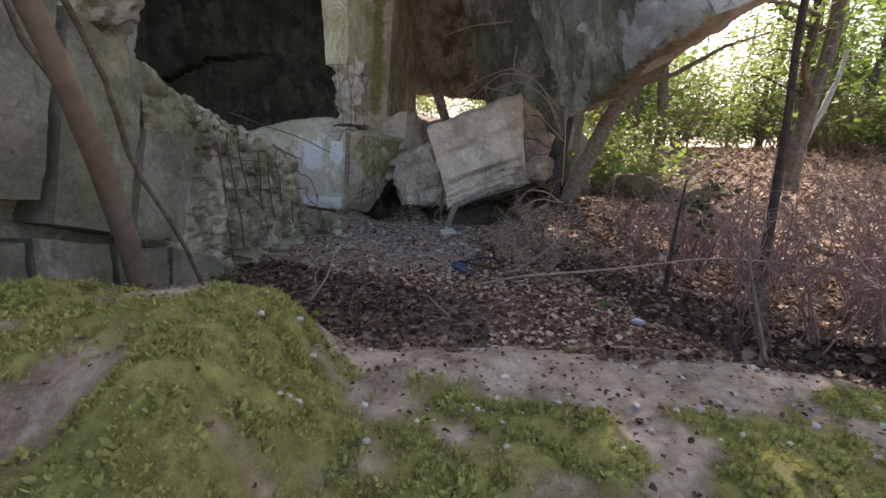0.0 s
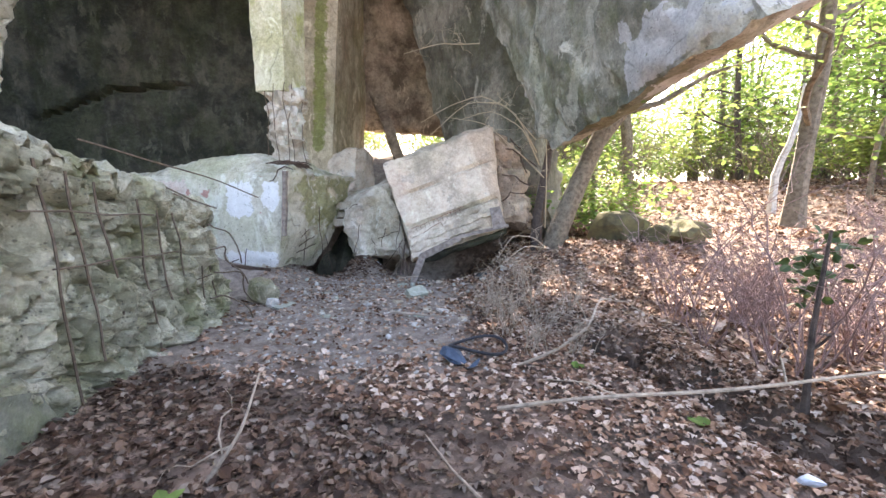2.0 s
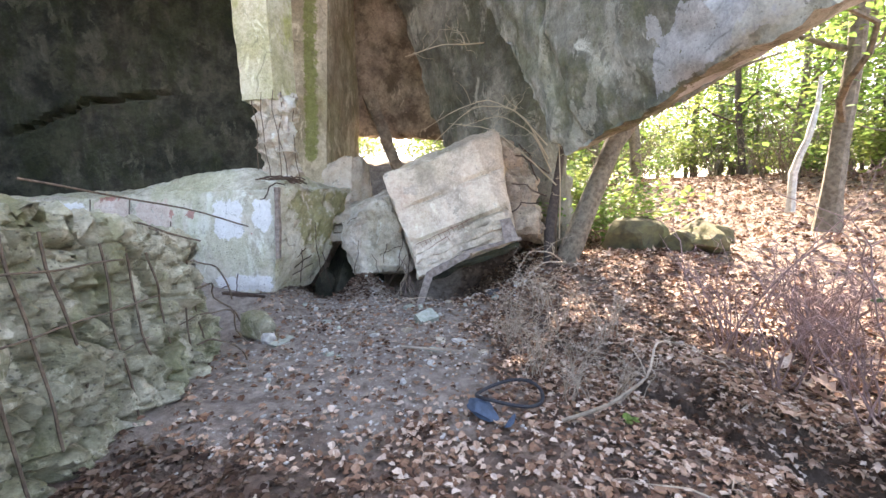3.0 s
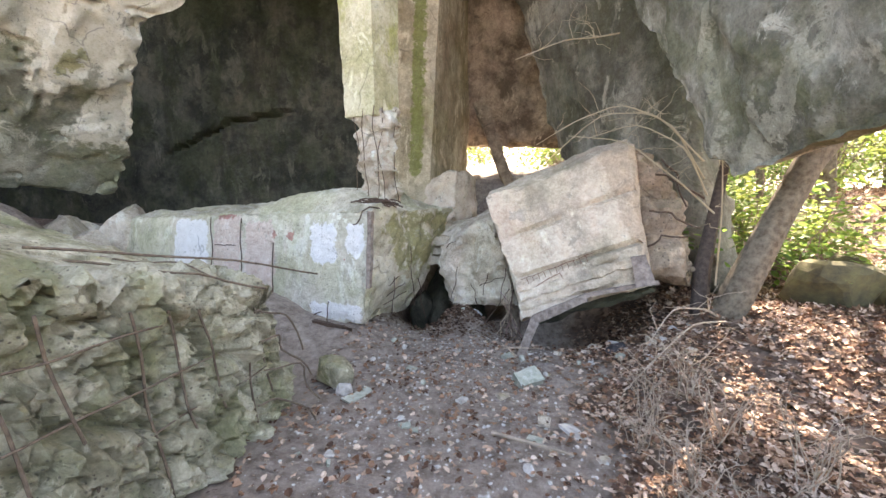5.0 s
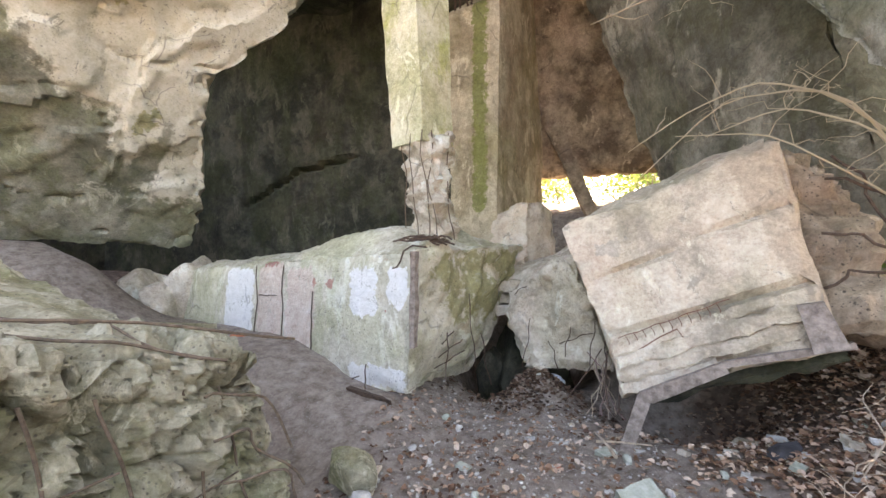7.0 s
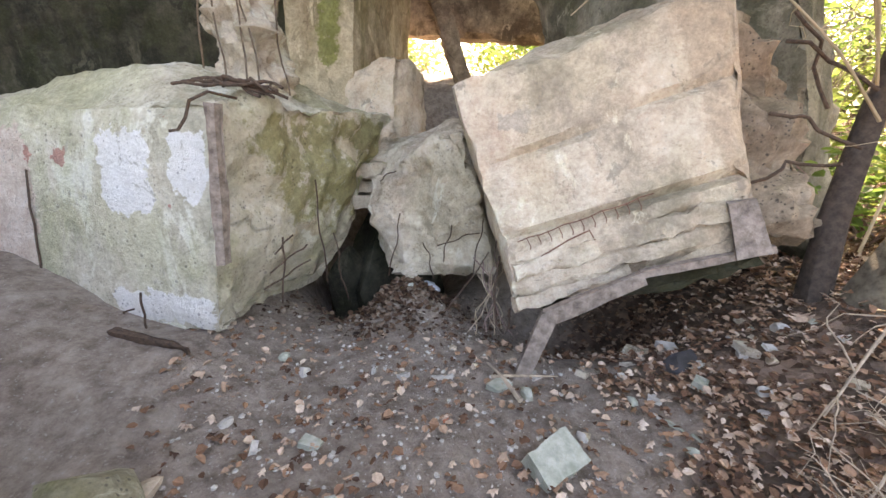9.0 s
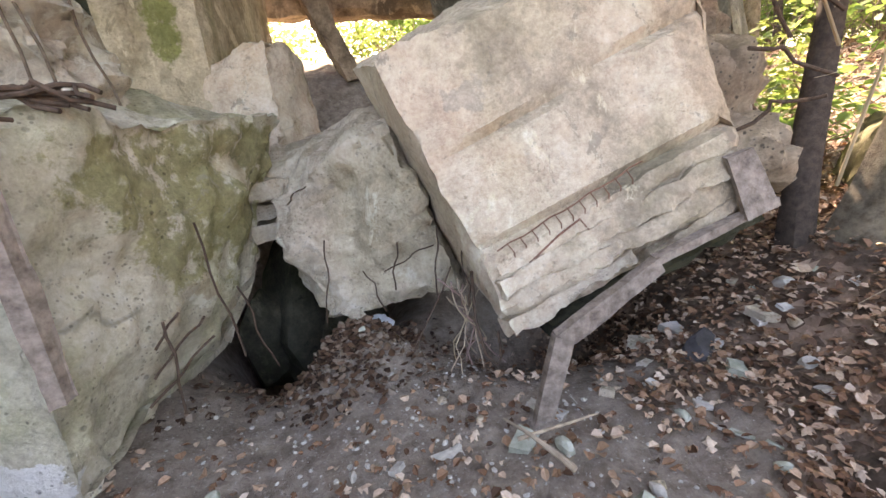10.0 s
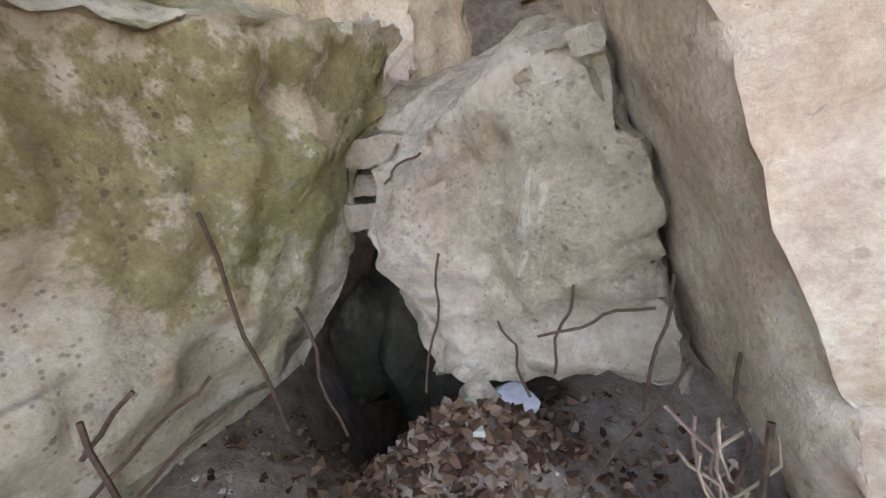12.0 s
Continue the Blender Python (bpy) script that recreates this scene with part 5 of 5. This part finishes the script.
v, f = tube(bend((-1.72, 2.75, 0.3), (-1.45, 1.4, 2.15), 10, 0.1, 3, 0.05), 0.013, 6)
thing("vine", v, f, BARK, label="thin grey-brown vine stem rising before the wall", category="vine")

tree((2.62, 3.0, 0.55), (2.5, 2.75, 5.0), 0.034, 71, 500, LEAF_A, BARK_DARK, (0.06, 0.1), 0.4, 6, 1.0, "thin dark wavy sapling with sparse leaves beside the path", 0.1, 0.55)
tree((5.7, 6.6, 1.4), (6.0, 6.4, 8.5), 0.13, 72, 1500, LEAF_A, BARK, (0.08, 0.13), 0.6, 9, 2.2, "brown forest trunk with bright green foliage", 0.2, 0.25)
v, f = tube(bend((7.9, 9.0, 1.6), (8.6, 9.2, 4.4), 8, 0.1, 9, 0.1), [0.09 - 0.007 * i for i in range(9)], 8, 0.3)
thing("dead_tree", v, f, STONE, shade=True, label="pale leaning dead tree stem without leaves", category="tree")

# tall trees added on the sun's line, so their crowns shade hollow and path
def canopy(base, top, radius, seed, centre, size, n):
    t = empty("tree", base, label="added tall tree with a broad crown that keeps sun off the ruin", category="tree", group="forest trees")
    wood, tips = limbs(base, top, radius, seed, 6, 2.5, 0.3, 0.6)
    part("trunk", *wood[0], BARK, t, shade=True)
    rr = np.random.default_rng(seed)
    tip = rr.normal(0, 0.55, (60, 3)) * np.array(size) + np.array(centre)
    for i in range(12):
        part("branch", *tube(bend(top, tip[i], 6, 0.2, seed + i, 0.2), [0.07 - 0.009 * q for q in range(7)], 6), BARK, t, shade=True)
    v, f = crown_of([Vector(q) for q in tip], n, 0.5, 0.16, 0.3, seed)
    tagged(part("crown", v, f, LEAF_A, t), kind="stuff")


canopy((5.9, 11.5, 1.6), (5.4, 11.2, 8.5), 0.16, 91, (3.9, 10.4, 9.6), (2.4, 2.6, 1.2), 5200)
canopy((4.6, 14.5, 2.0), (3.0, 11.0, 10.5), 0.15, 92, (1.2, 9.0, 11.6), (2.6, 2.4, 0.9), 5200)

r = random.Random(5)
for i in range(80):
    ang = radians(r.uniform(14, 62) if i < 60 else r.uniform(38, 66))
    dist = r.uniform(9, 42) if i < 60 else r.uniform(13, 34)
    x, y = -0.4 + dist * math.sin(ang), 1.6 + dist * math.cos(ang)
    if (x < 4.2 and y < 17) or (4.5 < x - 0.45 * (y - 8.5) < 10.5 and y < 24):
        continue
    h = r.uniform(6, 12)
    tree((x, y, float(height(x, y)) - 0.1), (x + r.uniform(-0.8, 0.8), y + r.uniform(-0.8, 0.8), float(height(x, y)) + h), r.uniform(0.06, 0.17), 1000 + i,
         1100, (LEAF_A, LEAF_B, LEAF_A)[i % 3], (BARK, BARK_DARK, STONE if i % 7 == 0 else BARK)[i % 3], (0.12, 0.24), 0.75, 8, 2.2, first=0.16)


def bush(x, y, h, w, n, mat, seed, size=(0.06, 0.12), label="low leafy green shrub of the forest floor"):
    r = random.Random(seed)
    z = float(height(x, y))
    b = empty("shrub", (x, y, z), label=label, category="shrub", group="green shrubs")
    tips = []
    for i in range(7):
        e = (x + r.gauss(0, w), y + r.gauss(0, w), z + h * r.uniform(0.5, 1.1))
        p = bend((x + r.gauss(0, 0.1), y + r.gauss(0, 0.1), z - 0.05), e, 6, 0.05, seed * 9 + i, 0.08)
        part("stem", *tube(p, [0.012 - 0.0014 * q for q in range(7)], 5), STEM, b)
        tips += [p[3], p[4], p[5], p[6]]
    v, f = crown_of(tips, n, 0.22 * w + 0.1, size[0], size[1], seed)
    tagged(part("foliage", v, f, mat, b), kind="stuff")
    return b


for i in range(70):
    ang = radians(r.uniform(16, 60))
    dist = r.uniform(9, 24)
    x, y = -0.4 + dist * math.sin(ang), 1.6 + dist * math.cos(ang)
    if x < 4.0 or (dist < 17 and 4.5 < x - 0.45 * (y - 8.5) < 10.5):
        continue
    bush(x, y, r.uniform(0.8, 2.2), r.uniform(0.4, 0.9), 420, (LEAF_B, LEAF_A)[i % 2], 2000 + i, (0.08, 0.16))
for i in range(60):
    ang = radians(r.uniform(8, 66))
    dist = r.uniform(24, 40)
    x, y = -0.4 + dist * math.sin(ang), 1.6 + dist * math.cos(ang)
    bush(x, y, r.uniform(2.5, 6.5), r.uniform(1.4, 2.6), 900, (LEAF_B, LEAF_A)[i % 2], 2300 + i, (0.16, 0.32), "tall leafy thicket at the edge of the clearing")
for i in range(16):
    x, y = r.uniform(-3.5, 3.5), r.uniform(16.2, 21)
    bush(x, y, r.uniform(1.0, 2.6), 0.8, 420, (LEAF_B, LEAF_A)[i % 2], 2100 + i, (0.09, 0.18), "sunlit green shrub behind the ruin")


def bare(x, y, h, seed, n=9, lean=0.5, mat=None, label="leafless tangle of thin purplish-brown stems", name="bare_shrub", radius=0.0058, group="bare shrubs", arch=0.15):
    r = random.Random(seed)
    z = ground_z(x, y)
    shrub = empty(name, (x, y, z), label=label, category="shrub", group=group)
    for i in range(n):
        a = r.uniform(0, 6.28)
        l = h * r.uniform(0.6, 1.1)
        e = Vector((x + math.cos(a) * lean * l, y + math.sin(a) * lean * l, z + l * r.uniform(0.55, 1.0)))
        p = bend((x + r.gauss(0, 0.06), y + r.gauss(0, 0.06), z - 0.03), e, 9, arch * l, seed * 13 + i, 0.06 * l)
        pieces = [tube(p, [radius * (1.15 - 0.09 * q) for q in range(10)], 5, 0.0)]
        for s in range(4):
            q = p[3 + s]
            e2 = q + Vector((r.uniform(-1, 1), r.uniform(-1, 1), r.uniform(-0.2, 0.8))) * 0.35 * l
            pieces.append(tube(bend(q, e2, 4, 0.02, seed * 17 + i * 5 + s, 0.05 * l), [radius * 0.5 * (1.1 - 0.15 * w) for w in range(5)], 4, 0.0))
        part("stem", *join(*pieces), mat or STEM, shrub)
    return shrub


r = random.Random(31)
for i in range(34):
    ang, dist = radians(r.uniform(18, 62)), r.uniform(15, 27)
    x, y = -0.4 + dist * math.sin(ang), 1.6 + dist * math.cos(ang)
    bare(x, y, r.uniform(2.0, 4.2), 3400 + i, 8, 0.4, BARK, "tall leafless grey-brown thicket under the trees", "thicket", 0.016, "bare thickets", 0.1)
r = random.Random(9)
for i in range(58):
    x, y = r.uniform(2.05, 4.4), r.uniform(1.3, 5.0)
    if x < 2.25 and y < 2.2:
        x += 0.5
    bare(x, y, r.uniform(0.7, 1.6), 3000 + i)
for i, (x, y) in enumerate(((4.6, 3.2), (5.2, 4.6), (6.0, 5.0), (5.4, 2.6), (6.6, 6.2))):
    bare(x, y, 1.7, 3100 + i, 12)
for i, (x, y, h) in enumerate(((0.85, 5.2, 0.5), (1.05, 5.6, 0.6), (1.25, 5.1, 0.55), (1.45, 5.9, 0.6), (1.1, 6.4, 0.6), (1.5, 6.6, 0.65), (0.9, 6.0, 0.45), (1.7, 5.4, 0.55), (1.35, 4.6, 0.45), (1.0, 4.7, 0.4))):
    bare(x, y, h, 3200 + i, 12, 0.55, TWIG, "dry straw-coloured brush drooping over the leaves", "dry_brush", 0.0042, "dry brush", 0.3)


def branch(points, r0, label, mat=None, name="dry_branch", twigs=0, seed=0):
    rr = random.Random(seed)
    pts = [Vector(p) for p in points]
    fine = []
    for a, b in zip(pts[:-1], pts[1:]):
        fine += [a.lerp(b, t / 4) for t in range(4)]
    fine.append(pts[-1])
    fine = [(fine[max(0, i - 1)] + fine[i] * 2 + fine[min(len(fine) - 1, i + 1)]) / 4 for i in range(len(fine))]
    v, f = tube(fine, [r0 * (1 - 0.7 * i / len(fine)) for i in range(len(fine))], 6, 0.2)
    limb = thing(name, v, f, mat or TWIG, label=label, category="branch")
    for i in range(twigs):
        q = fine[int((0.25 + 0.7 * rr.random()) * (len(fine) - 1))]
        e = q + Vector((rr.uniform(-0.4, 0.4), rr.uniform(-0.3, 0.3), rr.uniform(-0.25, 0.35)))
        part("twig", *tube(bend(q, e, 5, 0.04, seed + i, 0.05), [r0 * 0.4 * (1 - 0.15 * w) for w in range(6)], 4), mat or TWIG, limb)
    return limb


branch([(0.3, 3.5, 0.42), (0.7, 3.2, 0.62), (1.3, 2.9, 0.78), (2.0, 2.65, 0.98), (2.9, 2.5, 0.95)], 0.013, "long pale bare branch spanning above the leaves", twigs=3, seed=1)
branch([(0.75, 4.4, 0.3), (1.0, 4.2, 0.5), (1.2, 4.1, 0.72), (1.35, 4.25, 0.9), (1.6, 4.3, 0.85)], 0.014, "forked dry branch standing in the litter", twigs=4, seed=2)
branch([(1.92, 3.1, 0.5), (1.93, 3.12, 1.0), (1.95, 3.1, 1.55)], 0.022, "dark broken upright stick", BARK_DARK, "stick", 1, 3)
branch([(-1.15, 3.2, 0.28), (-1.0, 3.25, 0.5), (-0.95, 3.4, 0.75)], 0.012, "short dry twig standing in the leaves", twigs=2, seed=4)
branch([(-0.1, 1.9, 0.52), (0.4, 2.0, 0.5), (1.0, 2.05, 0.52), (1.5, 1.95, 0.55)], 0.008, "thin fallen twig on the sandy ledge", twigs=2, seed=5)
branch([(1.75, 1.75, 0.5), (1.85, 2.1, 0.9), (1.9, 2.3, 1.2), (2.0, 2.5, 1.6)], 0.012, "bare forked stem rising beside the ledge", BARK, twigs=4, seed=6)
branch([(0.1, 2.9, 0.33), (0.0, 3.1, 0.34), (-0.1, 3.5, 0.3)], 0.008, "thin dry twig lying in the leaves", seed=7)
branch([(-0.3, 5.95, 0.36), (0.1, 5.85, 0.34), (0.35, 5.75, 0.34)], 0.02, "weathered stick lying on grey dust", WOOD, seed=8)
branch([(-0.15, 7.75, 0.42), (0.05, 7.7, 0.46), (0.3, 7.68, 0.47)], 0.012, "dry stick lying before the steel bar", seed=10)
branch([(0.0, 7.45, 0.44), (-0.08, 7.7, 0.46), (-0.15, 7.9, 0.44)], 0.016, "short weathered stick on the soil", WOOD, seed=12)
for i, pts in enumerate((((2.25, 8.1, 2.5), (1.75, 7.9, 3.15), (1.2, 8.0, 3.42), (0.7, 8.1, 3.25), (0.2, 8.2, 2.95)),
                         ((2.2, 8.0, 2.7), (1.6, 8.0, 3.3), (1.0, 8.2, 3.35), (0.3, 8.4, 2.7)),
                         ((2.3, 8.1, 2.3), (1.9, 7.9, 2.9), (1.4, 8.05, 3.2), (0.85, 8.3, 3.05)),
                         ((2.4, 8.0, 1.2), (2.3, 7.8, 2.2), (2.25, 7.8, 2.9), (2.2, 7.9, 3.6)),
                         ((2.4, 8.1, 2.1), (1.9, 8.0, 2.5), (1.3, 8.1, 3.0), (0.6, 8.3, 3.1)))):
    branch(pts, 0.011, "dry leafless vine hanging over the tilted block", DRY, "dry_vine", 9, 20 + i)
branch([(1.2, 8.2, 4.3), (0.8, 7.8, 4.1), (0.4, 7.3, 3.9), (-0.15, 7.0, 3.6)], 0.01, "dry twig hanging from the overhang", DRY, "dry_vine", 10, 31)
branch([(2.3, 7.7, 0.95), (1.9, 7.2, 1.15), (1.5, 7.0, 1.2), (1.2, 6.9, 0.75)], 0.013, "arched dry stems at the foot of the tree", TWIG, "dry_brush", 9, 32)
branch([(2.3, 7.5, 0.95), (1.7, 7.0, 1.05), (1.2, 6.6, 0.8), (0.9, 6.5, 0.5)], 0.011, "arched dry stems at the foot of the tree", TWIG, "dry_brush", 9, 33)

# mossy boulders and stump in the clearing
for i, (x, y, s) in enumerate(((3.9, 8.3, (0.55, 0.4, 0.5)), (4.9, 8.0, (0.75, 0.45, 0.42)), (4.35, 8.6, (0.5, 0.4, 0.5)), (4.45, 7.85, (0.3, 0.25, 0.25)), (5.4, 8.25, (0.4, 0.3, 0.3)))):
    lay(x, y, s, 50 + i, plain("mossy_rock", (0.10, 0.085, 0.06), 0.95, 0.4, 5, (0.15, 0.14, 0.065), 0.7), "boulder", 0.25, 3, label="mossy brown boulder half sunk in leaves", category="boulder", group="boulders")

# litter left by visitors
pts = [Vector((0.5 + 0.26 * math.cos(a), 4.75 + 0.2 * math.sin(a), 0.36 + 0.03 * math.sin(2 * a))) for a in [0.2 * i for i in range(38)]]
v, f = tube(pts, 0.014, 7)
thing("cable_hoop", v, f, RUBBER, shade=True, label="coiled black rubber cable lying on the leaves", category="cable")
v, f = rock((0.25, 4.6, 0.33), (0.14, 0.1, 0.03), 81, 3)
thing("plastic_rag", v, f, BLUE, label="crumpled dark blue plastic on the ground", category="plastic")
v, f = rock((0.4, 4.42, 0.32), (0.09, 0.03, 0.015), 82, 2)
thing("plastic_rag", v, f, BLUE, label="torn strip of blue plastic on the ground", category="plastic")
v, f = rock((1.55, 2.75, 0.42), (0.06, 0.05, 0.03), 83, 3)
thing("paper_scrap", v, f, PAPER, label="crumpled pale tissue on dead leaves", category="paper")
r = np.random.default_rng(77)
for i, (x, y) in enumerate(((0.95, 2.35), (-0.95, 2.85), (-1.25, 3.05), (1.2, 4.3), (1.55, 3.35), (0.72, 2.05))):
    n = 5
    a = r.uniform(0, 6.28, n)
    v, f = blades(np.tile([x, y, ground_z(x, y) + 0.04], (n, 1)), np.stack([np.cos(a), np.sin(a), 0.2 + 0 * a], 1), np.tile([0, 0, 1.0], (n, 1)), np.full(n, 0.09), np.full(n, 0.06), 0.1)
    thing("seedling", v, f, LEAF_A, label="small bright green seedling among dead leaves", category="seedling", group="seedlings")
for i, (x, y, z) in enumerate(((2.35, 3.55, 1.28), (2.45, 3.6, 1.12), (2.5, 3.5, 1.4))):
    n = 26
    a = r.uniform(0, 6.28, n)
    v, f = blades(np.array([x, y, z]) + r.normal(0, 0.06, (n, 3)), np.stack([np.cos(a), np.sin(a), r.normal(0, 0.4, n)], 1), r.normal(0, 1, (n, 3)), np.full(n, 0.08), np.full(n, 0.055), 0.15)
    sprig = empty("leafy_sprig", (x, y, z), label="dark green leaf cluster on a bare shrub", category="leaves", group="leafy sprigs")
    for q in range(n):
        part("leaf", v[7 * q:7 * q + 7], [(0, 6, 1), (1, 6, 2), (2, 6, 3), (3, 6, 4), (4, 6, 5), (5, 6, 0)], LEAF_IVY, sprig)

# thin roots and green strands between the blocks
for i in range(9):
    a = (0.06 - 0.03 * i, 8.62 + 0.05 * (i % 3), 0.95 - 0.04 * (i % 4))
    v, f = tube(bend(a, (-0.15 + 0.04 * i - 0.1 * (i % 2), 8.5 + 0.06 * (i % 4), 0.33), 7, 0.02, 700 + i, 0.06), 0.004 + 0.001 * (i % 3), 5)
    thing("root", v, f, (DRY, TWIG, STEM)[i % 3], label="thin dry root strand hanging between concrete blocks", category="root", group="hanging roots")
